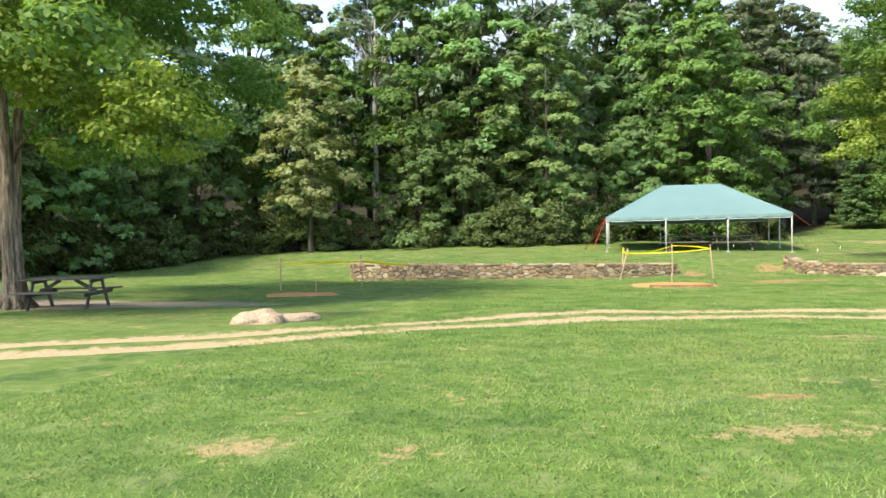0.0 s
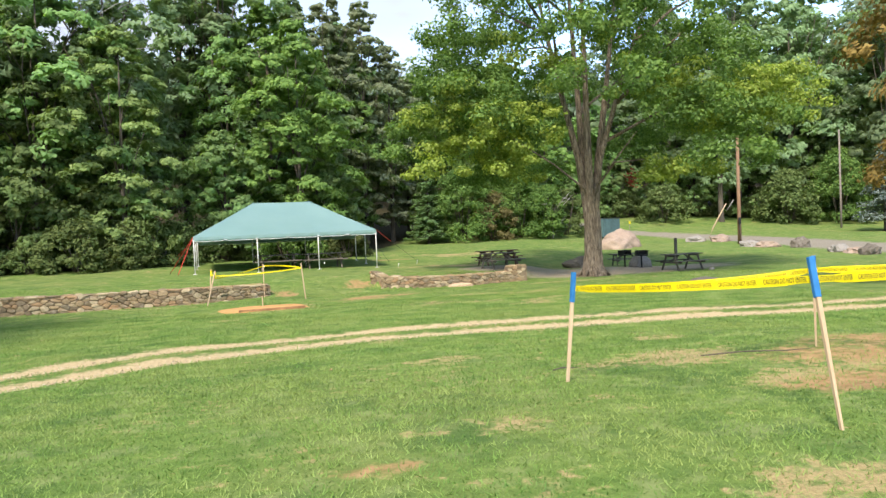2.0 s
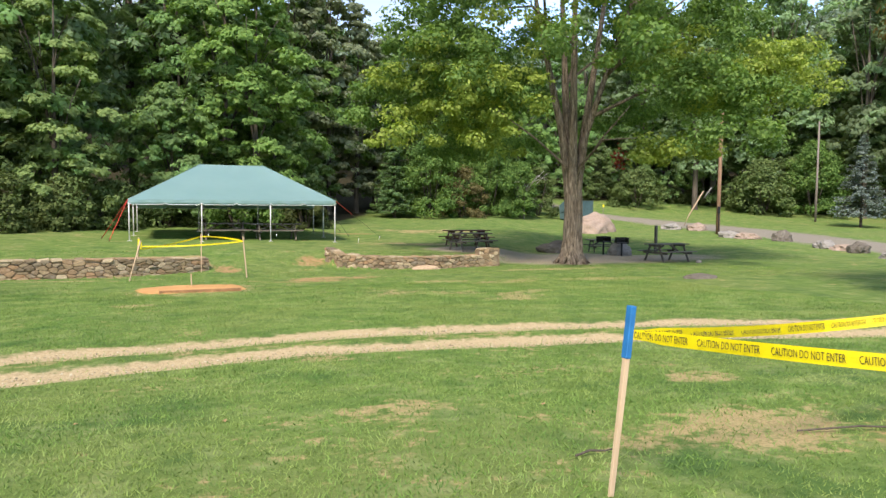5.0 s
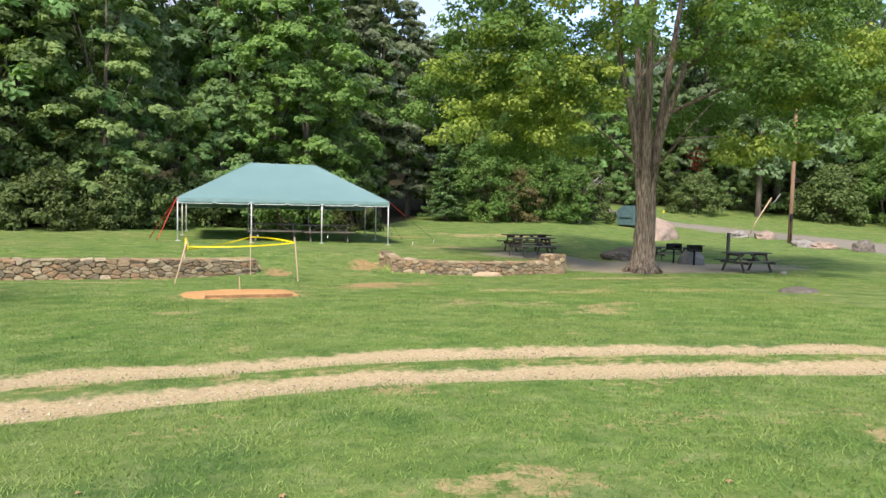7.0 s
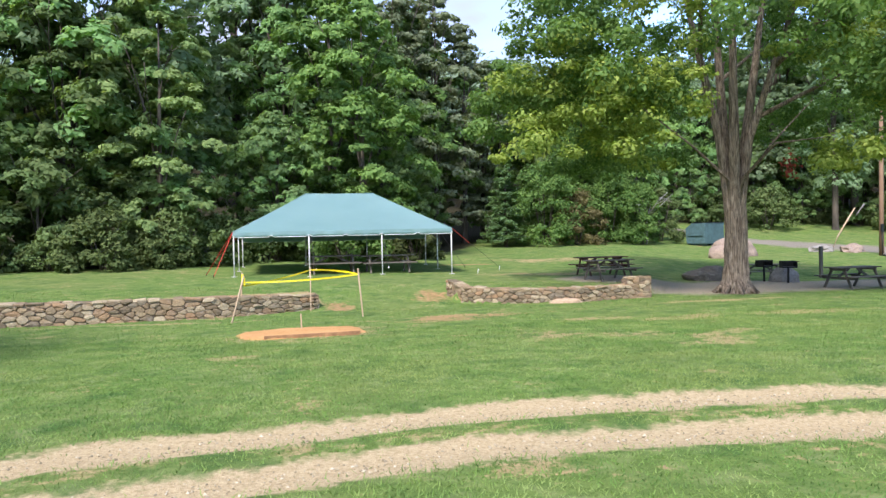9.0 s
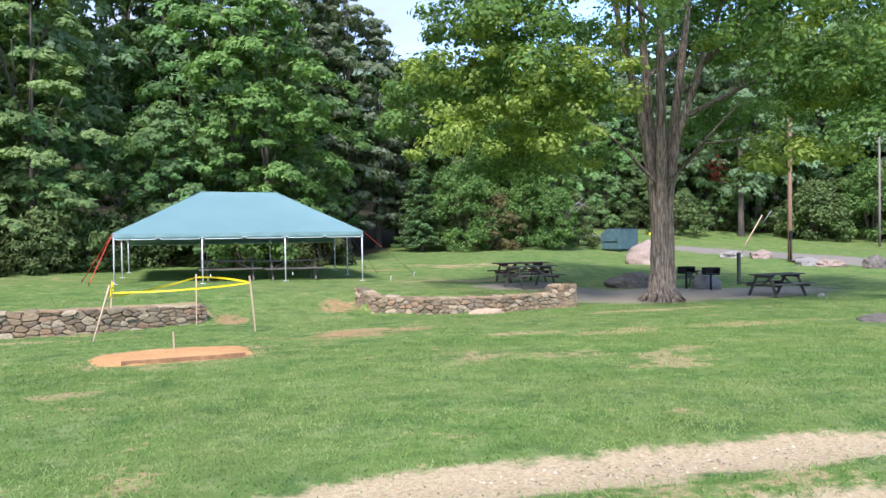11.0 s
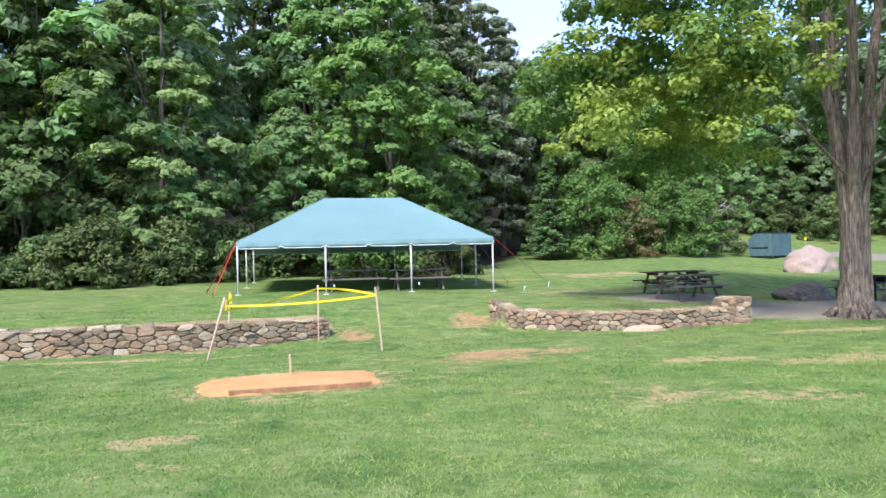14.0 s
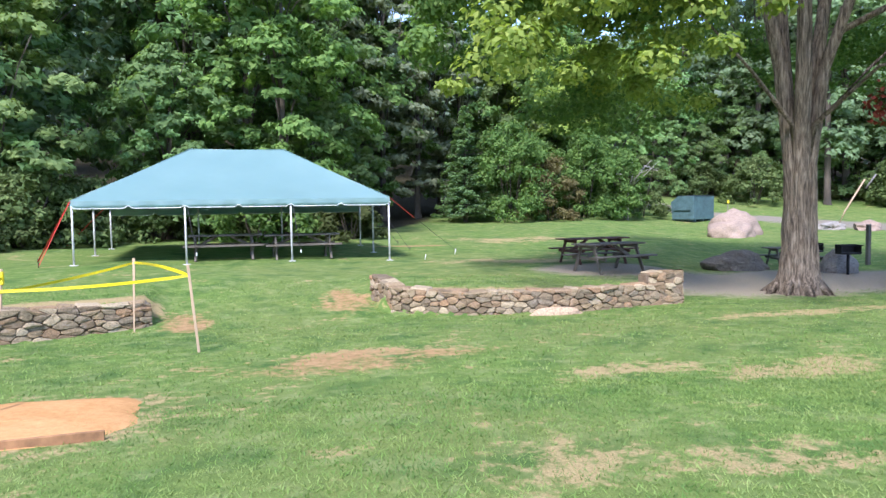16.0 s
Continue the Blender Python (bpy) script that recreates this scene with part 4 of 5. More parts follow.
for x, y in [(x, y) for y in (0.03, 6.07) for x in (-4.54, -1.52, 1.52, 4.54)] + [(-4.54, 3.05), (4.54, 3.05)]:
    z = at_ground(x, y)
    bm = bmesh.new()
    tube(bm, [(x, y, z), (x, y, z + 1.0), (x, y, E_ - 0.02)], 0.029, 8)
    pole = part("pole", bm, STEEL, tent)
    part("base_plate", box(0.2, 0.2, 0.016, pose(x, y, z + 0.008)), STEEL, pole)
for a, b in ((eave[0], eave[1]), (eave[1], eave[2]), (eave[2], eave[3]), (eave[3], eave[0])):
    bm = bmesh.new()
    inset = (Vector((0, 3.05, E_)) - (a + b) / 2).normalized() * 0.05
    tube(bm, [a + inset - Vector((0, 0, 0.05)), b + inset - Vector((0, 0, 0.05))], 0.026, 6)
    part("eave_rail", bm, STEEL, tent)


def strap(a, bx, by, material, label, w=0.045):
    """A flat guy strap from the eave down to its ground stake."""
    a, b = Vector(a), Vector((bx, by, at_ground(bx, by, 0.05)))
    d = (b - a)
    m = Matrix.Translation((a + b) / 2) @ d.to_track_quat("X", "Z").to_matrix().to_4x4()
    s = part("guy_strap", box(d.length, w, 0.008, m, 0.002), material, tent, label)
    bm = bmesh.new()
    tube(bm, [(b.x, b.y, b.z - 0.1), (b.x, b.y, b.z + 0.1)], [0.010, 0.014], 6)
    part("ground_stake", bm, IRON, s)


strap(eave[0], -5.75, 1.2, STRAP_RED, "red tensioned guy strap")
strap(eave[3], -6.2, 6.9, STRAP_RED, "red tensioned guy strap")
strap(eave[0], -5.3, -0.55, STRAP_RED, "red tensioned guy strap", 0.04)
strap(eave[1], 7.4, 2.4, STRAP_DARK, "thin dark guy rope", 0.014)
upper = (Vector((7.4, 2.4, at_ground(7.4, 2.4))) - eave[1]) * 0.34
part("guy_strap", box(upper.length, 0.05, 0.012, Matrix.Translation(eave[1] + upper / 2) @ upper.to_track_quat("X", "Z").to_matrix().to_4x4(), 0.002), STRAP_RED, tent, "red upper strap with ratchet")
strap(eave[2], 6.2, 6.8, STRAP_DARK, "dark guy strap", 0.03)
strap((4.57, 3.05, E_), 5.9, 3.2, STRAP_DARK, "dark guy strap", 0.03)
for x in (-1.52, 1.52):
    bm = bmesh.new()
    tube(bm, [(x + 0.06, 0.05, E_ - 0.1), (x + 0.16, 0.08, 2.2), (x + 0.27, 0.1, at_ground(x, 0.1, 0.34))], 0.009, 5)
    r = part("tie_rope", bm, STRAP_DARK, tent)
    part("rope_weight", box(0.04, 0.035, 0.10, pose(x + 0.28, 0.1, at_ground(x, 0.1, 0.29)), 0.02), CANVAS_EDGE, r, "white rope end")


# ---- picnic tables ----
def picnic_table(m, label, wood=TABLE_WOOD, length=1.9, group="", leg=0.098, thick=0.038):
    ob = thing("picnic_table", m, label, "picnic table", group)
    rng = random.Random(int(abs(m[0][3] * 100)))
    for i in range(5):
        part("tabletop_plank", box(length + rng.uniform(-0.03, 0.03), 0.138, thick, pose(rng.uniform(-0.01, 0.01), (i - 2) * 0.147, 0.745 + rng.uniform(-0.004, 0.004), 0, 0, rng.uniform(-0.3, 0.3))), wood, ob)
    for side in (-1, 1):
        for k in (0, 1):
            part("bench_plank", box(length + rng.uniform(-0.03, 0.03), 0.135, thick, pose(0, side * (0.60 + 0.143 * k), 0.445, 0, 0, rng.uniform(-0.4, 0.4))), wood, ob)
    for x in (-0.36 * length, 0.36 * length):
        part("top_batten", box(0.04, 0.70, 0.085, pose(x, 0, 0.683)), wood, ob)
        part("bench_bearer", box(0.04, 1.46, 0.09, pose(x + 0.042, 0, 0.38)), wood, ob)
        for side in (-1, 1):
            a, b = Vector((x, side * 0.60, -0.03)), Vector((x, side * 0.24, 0.725))
            d = b - a
            mm = Matrix.Translation((a + b) / 2) @ Matrix.Rotation(-math.atan2(d.y, d.z), 4, "X")
            part("leg", box(0.43 * leg, leg, d.length, mm), wood, ob)
        a, b = Vector((x, 0, 0.40)), Vector((x * 0.25, 0, 0.71))
        d = b - a
        part("brace", box(d.length, 0.04, 0.085, Matrix.Translation((a + b) / 2) @ Matrix.Rotation(-math.atan2(d.z, d.x), 4, "Y")), wood, ob)
    return ob


def table_at(x, y, turn, label, dz=0.0, **more):
    return picnic_table(pose(x, y, at_ground(x, y, dz), 0, 0, turn), label, **more)


table_at(-0.5, 1.35, 2, "dark weathered wooden picnic table under the canopy", wood=AGED_WOOD, length=2.35, group="tables under the canopy", leg=0.15, thick=0.052)
table_at(1.9, 1.2, 3, "dark weathered wooden picnic table under the canopy", wood=AGED_WOOD, length=2.35, group="tables under the canopy", leg=0.15, thick=0.052)
table_at(9.5, -5.0, 10, "weathered dark wooden picnic table behind the stone wall", wood=AGED_WOOD)
table_at(10.4, -2.3, 6, "picnic table with reddish-brown worn planks", wood=RED_WOOD, length=2.2)
table_at(17.2, -8.5, 6, "dark wooden picnic table on gravel beside the maple", dz=0.0)
table_at(-17.1, -24.35, 14, "dark wooden picnic table in the shade of the maple", length=2.0)
table_at(18.9, -0.9, -15, "dark wooden picnic table behind the maple trunk")


# ---- stone walls ----
def voronoi(w, h, cell, rng):
    """Irregular stone outlines that fill a w by h face."""
    nx, ny = max(1, round(w / cell[0])), max(1, round(h / cell[1]))
    seeds = [((i + 0.5 + 0.5 * (j % 2) + rng.uniform(-0.48, 0.48)) * w / nx, (j + 0.5 + rng.uniform(-0.46, 0.46)) * h / ny) for j in range(ny) for i in range(-1, nx + 1)]
    for k, (sx, sy) in enumerate(seeds):
        poly = [(0, 0), (w, 0), (w, h), (0, h)]
        for j, (tx, ty) in enumerate(seeds):
            if j == k or abs(tx - sx) > 1.6:
                continue
            mx, my, dx, dy = (sx + tx) / 2, (sy + ty) / 2, tx - sx, (ty - sy) * 2.8
            res = []
            for p, q in zip(poly, poly[1:] + poly[:1]):
                a, b = (p[0] - mx) * dx + (p[1] - my) * dy, (q[0] - mx) * dx + (q[1] - my) * dy
                if a <= 0:
                    res.append(p)
                if a * b < 0:
                    t = a / (a - b)
                    res.append((p[0] + (q[0] - p[0]) * t, p[1] + (q[1] - p[1]) * t))
            poly = res
            if len(poly) < 3:
                break
        if len(poly) >= 3:
            yield poly


def stone(poly, depth, proud, rng, gap=0.005):
    """One fieldstone: an outline with rounded, uneven front."""
    cx, cy = sum(p[0] for p in poly) / len(poly), sum(p[1] for p in poly) / len(poly)
    size = min(max(p[0] for p in poly) - min(p[0] for p in poly), max(p[1] for p in poly) - min(p[1] for p in poly))
    if size < 0.05:
        return None
    pts = []
    for p, q in zip(poly, poly[1:] + poly[:1]):        # cut corners
        if math.dist(p, q) > 0.025:
            pts += [(p[0] * 0.80 + q[0] * 0.20, p[1] * 0.80 + q[1] * 0.20), (p[0] * 0.20 + q[0] * 0.80, p[1] * 0.20 + q[1] * 0.80)]
    if len(pts) < 4:
        return None
    bm = bmesh.new()
    rings = []
    for shrink, z in ((gap, -depth), (gap, -0.03), (gap + 0.006, proud * 0.7), (gap + size * 0.10, proud)):
        ring = []
        for x, y in pts:
            d = math.hypot(x - cx, y - cy) + 1e-6
            f = max(0.2, 1 - shrink / d)
            ring.append(bm.verts.new((cx + (x - cx) * f, -z - rng.uniform(-0.008, 0.008), cy + (y - cy) * f)))
        rings.append(ring)
    n = len(pts)
    for a, b in zip(rings, rings[1:]):
        for k in range(n):
            bm.faces.new((a[k], a[(k + 1) % n], b[(k + 1) % n], b[k]))
    top = bm.verts.new((cx, -proud - rng.uniform(0, 0.015), cy))
    for k in range(n):
        bm.faces.new((rings[-1][k], rings[-1][(k + 1) % n], top))
    bmesh.ops.recalc_face_normals(bm, faces=bm.faces[:])
    return bm


def stone_wall(name, line, heights, label, seed, cell):
    """Stones laid along a bent line; heights are the wall top's at its corners."""
    rng = random.Random(seed)
    wall = thing(name, pose(0, 0, 0), label, "stone wall")
    wall["kind"] = "structure"
    rows, run = [], [0.0]
    for p, q in zip(line, line[1:]):
        run.append(run[-1] + math.dist(p, q))
    h = max(heights) + 0.05 - 0.5
    foots = [at_ground(x, y - 0.3) - 0.08 for x, y in line]

    def place(u, depth, v):
        """u along the wall, v from 0 at the foot to 1 at the top, depth into the wall."""
        i = max(0, min(len(line) - 2, sum(r <= u for r in run) - 1))
        t = (u - run[i]) / (run[i + 1] - run[i])
        a, b = Vector(line[i]), Vector(line[i + 1])
        d = (b - a).normalized()
        p = a.lerp(b, t) + Vector((-d.y, d.x)) * depth
        z0, z1 = foots[i] + (foots[i + 1] - foots[i]) * t, heights[i] + (heights[i + 1] - heights[i]) * t
        return Vector((p.x, p.y, z0 + (z1 - z0) * v))

    core = bmesh.new()
    rings = []
    steps = [r for r in run]
    for u in steps:
        rings.append([core.verts.new(place(u, d, v)) for d, v in ((0.06, 0), (0.06, 0.93), (0.42, 0.93), (0.42, 0))])
    for a, b in zip(rings, rings[1:]):
        for k in range(4):
            core.faces.new((a[k], a[(k + 1) % 4], b[(k + 1) % 4], b[k]))
    core.faces.new(rings[0]), core.faces.new(rings[-1][::-1])
    bmesh.ops.recalc_face_normals(core, faces=core.faces[:])
    part("wall_core", core, MORTAR, wall)
    mean = sum(heights) / len(heights) - sum(foots) / len(foots)
    for poly in voronoi(run[-1], mean, cell, rng):
        bm = stone(poly, 0.09, rng.uniform(0.004, 0.05), rng, rng.uniform(0.0, 0.006))
        if bm:
            wave = rng.uniform(-0.02, 0.02)
            for v in bm.verts:
                lift = v.co.z / mean
                v.co = place(v.co.x, v.co.y + 0.03, lift * (1 + wave))
            rows.append(bm)
    s = 0.04
    while s < run[-1] - 0.12:       # rough cap stones along the top
        q = min(rng.uniform(0.2, 0.5), run[-1] - s)
        high = rng.uniform(0.06, 0.12)
        bm = box(q - 0.015, rng.uniform(0.30, 0.42), high, pose(s + q / 2, 0.2 + rng.uniform(-0.03, 0.03), 0, rng.uniform(-4, 4), rng.uniform(-5, 5), 0), 0.03)
        for v in bm.verts:
            w = place(v.co.x, v.co.y, 1.0)
            v.co = w + Vector((rng.uniform(-0.014, 0.014), rng.uniform(-0.014, 0.014), v.co.z - 0.03 + rng.uniform(-0.012, 0.012)))
        rows.append(bm)
        s += q
    return wall, rows


PIECES = []
PIECES.append(stone_wall("wall_west", WALL_A, (1.35, 1.42, 1.36, 1.30, 1.24, 1.12), "low dry-laid fieldstone retaining wall, grey and tan", 71, (0.32, 0.118)))
PIECES.append(stone_wall("wall_east", WALL_B, (1.34, 1.16, 1.10, 1.10, 1.12), "low dry-laid fieldstone retaining wall with a gap beside it", 72, (0.25, 0.115)))
end_wall, end_rows = stone_wall("wall_end", ((8.25, -9.13), (9.12, -9.07), (9.2, -8.5)), (1.34, 1.36, 1.32), "raised square stone end of the low wall", 73, (0.27, 0.13))
PIECES.append((end_wall, end_rows))


# ---- stakes, tape and digging ----
def stake(name_label, foot, top, painted=0.0, group="", w=0.04):
    foot, top = Vector((*foot, at_ground(*foot))), Vector(top)
    d = top - foot
    m = Matrix.Translation(foot) @ d.to_track_quat("Z", "Y").to_matrix().to_4x4()
    ob = thing("stake", m, name_label, "stake", group)
    bm = box(w, w * 0.8, d.length + 0.15, pose(0, 0, d.length / 2 - 0.075), 0.004)
    for v in bm.verts:
        v.co.x += 0.004 * math.sin(9 * v.co.z)
        if v.co.z < 0:
            v.co.x *= 0.4
    part("shaft", bm, STAKE_WOOD, ob)
    if painted:
        part("painted_top", box(w + 0.006, w * 0.8 + 0.006, painted, pose(0, 0, d.length - painted / 2 + 0.004), 0.004), BLUE_PAINT, ob, "blue sprayed stake top")
    return ob


def words(text, height):
    cu = bpy.data.curves.new("lettering", "FONT")
    cu.body, cu.size, cu.align_x, cu.align_y, cu.resolution_u = text, height, "CENTER", "CENTER", 2
    tmp = bpy.data.objects.new("lettering", cu)
    me = bpy.data.meshes.new_from_object(tmp)
    bpy.data.objects.remove(tmp)
    me.transform(Matrix.Diagonal((0.5, 1, 1, 1)))
    me.materials.clear()
    me.materials.append(INK)
    return me


LETTERS = words("CAUTION DO NOT ENTER", 0.056)


def tape(a, b, label, sag=0.03, width=0.075, printed=True, group="", twist=0.0, dz=0.0):
    """A barrier tape from a to b, printed on both faces."""
    a, b = Vector(a) + Vector((0, 0, dz)), Vector(b) + Vector((0, 0, dz))
    d = b - a
    flat = Vector((d.x, d.y, 0)).normalized()
    out = flat.cross(Vector((0, 0, 1)))
    ob = thing("barrier_tape", Matrix.Translation(a), label, "tape", group)
    n = max(8, int(d.length / 0.1))
    bm = bmesh.new()
    rows = []

    def middle(u):
        return d * u - Vector((0, 0, sag * 4 * u * (1 - u)))

    for i in range(n + 1):
        u = i / n
        lean = radians(twist) * math.sin(math.pi * u * 2) + 0.12 * math.sin(7 * u + a.x)
        side = Vector((0, 0, math.cos(lean))) + out * math.sin(lean)
        pinch = width * (0.5 if 0.06 < u < 0.94 else 0.36)
        rows.append([bm.verts.new(middle(u) + side * pinch * k + out * o) for o in (0.0012, -0.0012) for k in (1, -1)])
    for r, t in zip(rows, rows[1:]):
        bm.faces.new((r[0], r[1], t[1], t[0])).smooth = True
        bm.faces.new((r[2], t[2], t[3], r[3])).smooth = True
    part("band", bm, YELLOW, ob)
    if printed:
        step = 0.38
        count = int(d.length / step)
        for i in range(count):
            u = (i + 0.5) / count
            slope = math.degrees(math.atan2((middle(u + 0.02) - middle(u - 0.02)).z, d.length * 0.04))
            for side in (1, -1):
                lean = radians(twist) * math.sin(math.pi * u * 2) + 0.12 * math.sin(7 * u + a.x)
                turn = math.degrees(math.atan2(flat.y, flat.x)) + (0 if side == 1 else 180)
                me = LETTERS
                o = new("lettering", me)
                o.parent = ob
                o.matrix_basis = Matrix.Translation(middle(u) + out * 0.008 * side) @ pose(0, 0, 0, 90 - math.degrees(lean) * side, 0, turn) @ pose(0, 0, 0, 0, 0, slope * side)
    return ob


NEAR = "stakes round the near dig"
SIGN = "sagging yellow barrier tape with black caution lettering"
STAKE = "raw wooden stake with a blue-painted top"
A_top, B_top, C_top = Vector((0.03, -31.02, 2.56)), Vector((0.80, -33.25, 2.73)), Vector((3.25, -30.75, 2.55))
stake(STAKE, (-0.085, -31.03), A_top, 0.30, NEAR)
stake(STAKE, (0.74, -33.55), B_top, 0.30, NEAR)
stake(STAKE, (3.4, -30.6), C_top, 0.30, NEAR)
low = Vector((0, 0, -0.16))
tape(A_top + low, B_top + low, SIGN, 0.02, group=NEAR)
tape(A_top + low, C_top + low, SIGN, 0.05, group=NEAR, twist=12)
tape(B_top + low, Vector((4.3, -33.4, 2.62)), SIGN, 0.03, group=NEAR)
stake(STAKE, (4.35, -33.4), Vector((4.3, -33.4, 2.78)), 0.30, NEAR)
tape(C_top + low, Vector((4.3, -33.4, 2.62)), SIGN, 0.03, group=NEAR)

FAR = "stakes round the orange dig"
RAW = "raw wooden stake with yellow tape round its top"
C1, C2, C3, C4 = Vector((-3.52, -11.35, 1.90)), Vector((-3.68, -9.2, 1.88)), Vector((-1.76, -8.55, 1.95)), Vector((-0.62, -11.6, 2.02))
stake(RAW, (-3.82, -11.72), C1, 0, FAR, 0.045)
stake(RAW, (-3.76, -9.17), C2, 0, FAR, 0.045)
stake(RAW, (-1.77, -8.75), C3, 0, FAR, 0.045)
stake(RAW, (-0.51, -11.58), C4, 0, FAR, 0.045)
down = Vector((0, 0, -0.10))
PLAIN = "loose yellow barrier tape tied between wooden stakes"
tape(C1 + down * 1.7, C4 + down * 1.6, PLAIN, 0.05, printed=False, group=FAR, width=0.042)
tape(C1 + down * 2.6, C3 + down * 0.8, PLAIN, 0.04, printed=False, group=FAR, twist=30, width=0.042)
tape(C3 + down * 0.8, C4 + down * 1.5, PLAIN, -0.04, printed=False, group=FAR, twist=20, width=0.045)
tape(C2 + down * 1.5, C1 + down * 2.0, PLAIN, 0.02, printed=False, group=FAR)
for top in (C1, C2):
    bm = box(0.062, 0.055, 0.22, None, 0.01)
    tied = thing("tape_knot", Matrix.Translation(top + Vector((0, 0, -0.15))), "yellow tape wound round a stake top", "tape", FAR)
    part("wrap", bm, YELLOW, tied)

WEST = "stakes round the western dig"
D1, D2, D3 = Vector((-15.05, -16.9, 2.02)), Vector((-12.68, -15.4, 2.02)), Vector((-11.87, -12.5, 1.55))
stake(RAW, (-15.06, -16.92), D1, 0, WEST, 0.045)
stake(RAW, (-12.68, -15.38), D2, 0, WEST, 0.045)
stake(RAW, (-11.87, -12.46), D3, 0, WEST, 0.045)
tape(D1 + down * 2, D2 + down * 2.4, PLAIN, 0.02, printed=False, group=WEST)
tape(D2 + down * 2.4, D3 + down, PLAIN, 0.02, printed=False, group=WEST)


def heap(name, cx, cy, rx, ry, h, material, label, category, seed, turn=0.0, flat=0.35):
    """A low spread of loose earth with a crumbled rim."""
    rng = random.Random(seed)
    bm = bmesh.new()
    n, rings = 40, 9
    c, s = math.cos(radians(turn)), math.sin(radians(turn))
    grid = []
    for j in range(rings + 1):
        t = j / rings
        row = []
        for k in range(n):
            a = 2 * math.pi * k / n
            wob = 1 + 0.14 * noise.noise((math.cos(a) * 1.7, math.sin(a) * 1.7, seed)) + 0.10 * noise.noise((math.cos(a) * 6, math.sin(a) * 6, seed))
            sq = 1 / max(abs(math.cos(a)) ** 4.5 + abs(math.sin(a)) ** 4.5, 0.1) ** (1 / 4.5)
            u, v = rx * t * wob * sq * math.cos(a), ry * t * wob * sq * math.sin(a)
            x, y = cx + u * c - v * s, cy + u * s + v * c
            z = h * (1 - max(0, (t - flat) / (1 - flat)) ** 2) + 0.03 * noise.noise((x * 4, y * 4, 0)) * (1 - t) + 0.015 * noise.noise((x * 14, y * 14, 1))
            row.append(bm.verts.new((x, y, at_ground(x, y) + z - 0.02 * t)))
        grid.append(row)
    for a, b in zip(grid, grid[1:]):
        for k in range(n):
            bm.faces.new((a[k], a[(k + 1) % n], b[(k + 1) % n], b[k])).smooth = True
    bmesh.ops.remove_doubles(bm, verts=grid[0], dist=0.001)
    me = bpy.data.meshes.new(name)
    bm.to_mesh(me)
    bm.free()
    me.materials.append(material)
    return tagged(new(name, me), label, category)


heap("soil_patch", -2.15, -15.2, 1.35, 0.85, 0.06, ORANGE_DIRT, "flat rectangular heap of fresh orange soil on the lawn", "soil", 3, 8, 0.8)
plank = thing("dirt_board", pose(-1.95, -16.0, at_ground(-1.95, -16.0), 0, 0, 4), "low weathered board edging the orange soil", "board")
part("board", box(1.9, 0.035, 0.12, pose(0, 0, 0.015), 0.005), CAKED, plank, "board caked in orange soil")
for ax, ay, bx, by, bend in ((1.96, -30.37, 3.15, -30.78, 0.04), (0.09, -30.34, 0.43, -30.27, 0.02)):
    a, b = Vector((ax, ay, at_ground(ax, ay, 0.025))), Vector((bx, by, at_ground(bx, by, 0.025)))
    twig = thing("stick", Matrix.Translation(a), "thin dark fallen stick on the grass", "stick")
    part("stem", tube(bmesh.new(), [(0, 0, 0), (b - a) * 0.4 + Vector((0, bend, 0.01)), (b - a) * 0.75 - Vector((0, bend * 0.5, 0)), b - a], [0.008, 0.009, 0.007, 0.004], 6), BARK, twig)
heap("soil_patch", -13.2, -19.2, 1.15, 0.6, 0.07, ORANGE_DIRT, "thin spread of orange soil on the shaded lawn", "soil", 5, 30, 0.7)
stake("short wooden marker peg", (-2.15, -14.75), (-2.16, -14.75, at_ground(-2.15, -14.75, 0.36)), 0, "", 0.035)
stake("short wooden marker peg", (-13.1, -18.4), (-13.1, -18.4, at_ground(-13.1, -18.4, 0.36)), 0, "", 0.035)


# ---- rocks ----
def rock(m, size, material, label, seed, rough=0.28, group="", name="rock", sub=4, flat=False):
    bm = bmesh.new()
    bmesh.ops.create_icosphere(bm, subdivisions=sub, radius=1)
    for v in bm.verts:
        p = v.co.copy()
        k = 1 + rough * noise.noise(p * 0.9 + Vector((seed * 3.1, 0, 0))) + rough * 0.5 * noise.noise(p * 2.3 + Vector((0, seed, 0))) + rough * 0.16 * noise.noise(p * 6 + Vector((seed, 0, 1)))
        v.co = p * k
        v.co.z = max(v.co.z, -0.35)
        v.co = Vector((v.co.x * size[0], v.co.y * size[1], v.co.z * size[2]))
    for f in bm.faces:
        f.smooth = not flat
    me = bpy.data.meshes.new(name)
    bm.to_mesh(me)
    bm.free()
    me.materials.append(material)
    ob = new(name, me)
    ob.matrix_basis = m
    return tagged(ob, label, "rock", group)


def rock_at(x, y, size, material, label, seed, turn=0.0, **more):
    return rock(pose(x, y, at_ground(x, y, size[2] * 0.12), 0, 0, turn), size, material, label, seed, **more)


rock_at(26.5, 12.3, (1.5, 1.2, 1.2), PINK, "large rounded pink granite boulder", 1, 20, name="boulder")
rock_at(25.0, 10.6, (1.4, 1.1, 0.75), PINK, "smaller pink granite boulder against the larger one", 2, 40, name="boulder")
rock_at(15.3, -2.6, (1.0, 0.7, 0.5), DARK_ROCK, "dark grey outcrop of rock beside the maple", 4, 10, rough=0.5, flat=True)
rock_at(17.6, -4.3, (0.55, 0.45, 0.6), GREY_ROCK, "upright grey rock behind the grills", 5)
rock_at(12.3, -16.7, (0.62, 0.42, 0.10), DARK_ROCK, "flat grey rock lying in the grass", 6, 10)
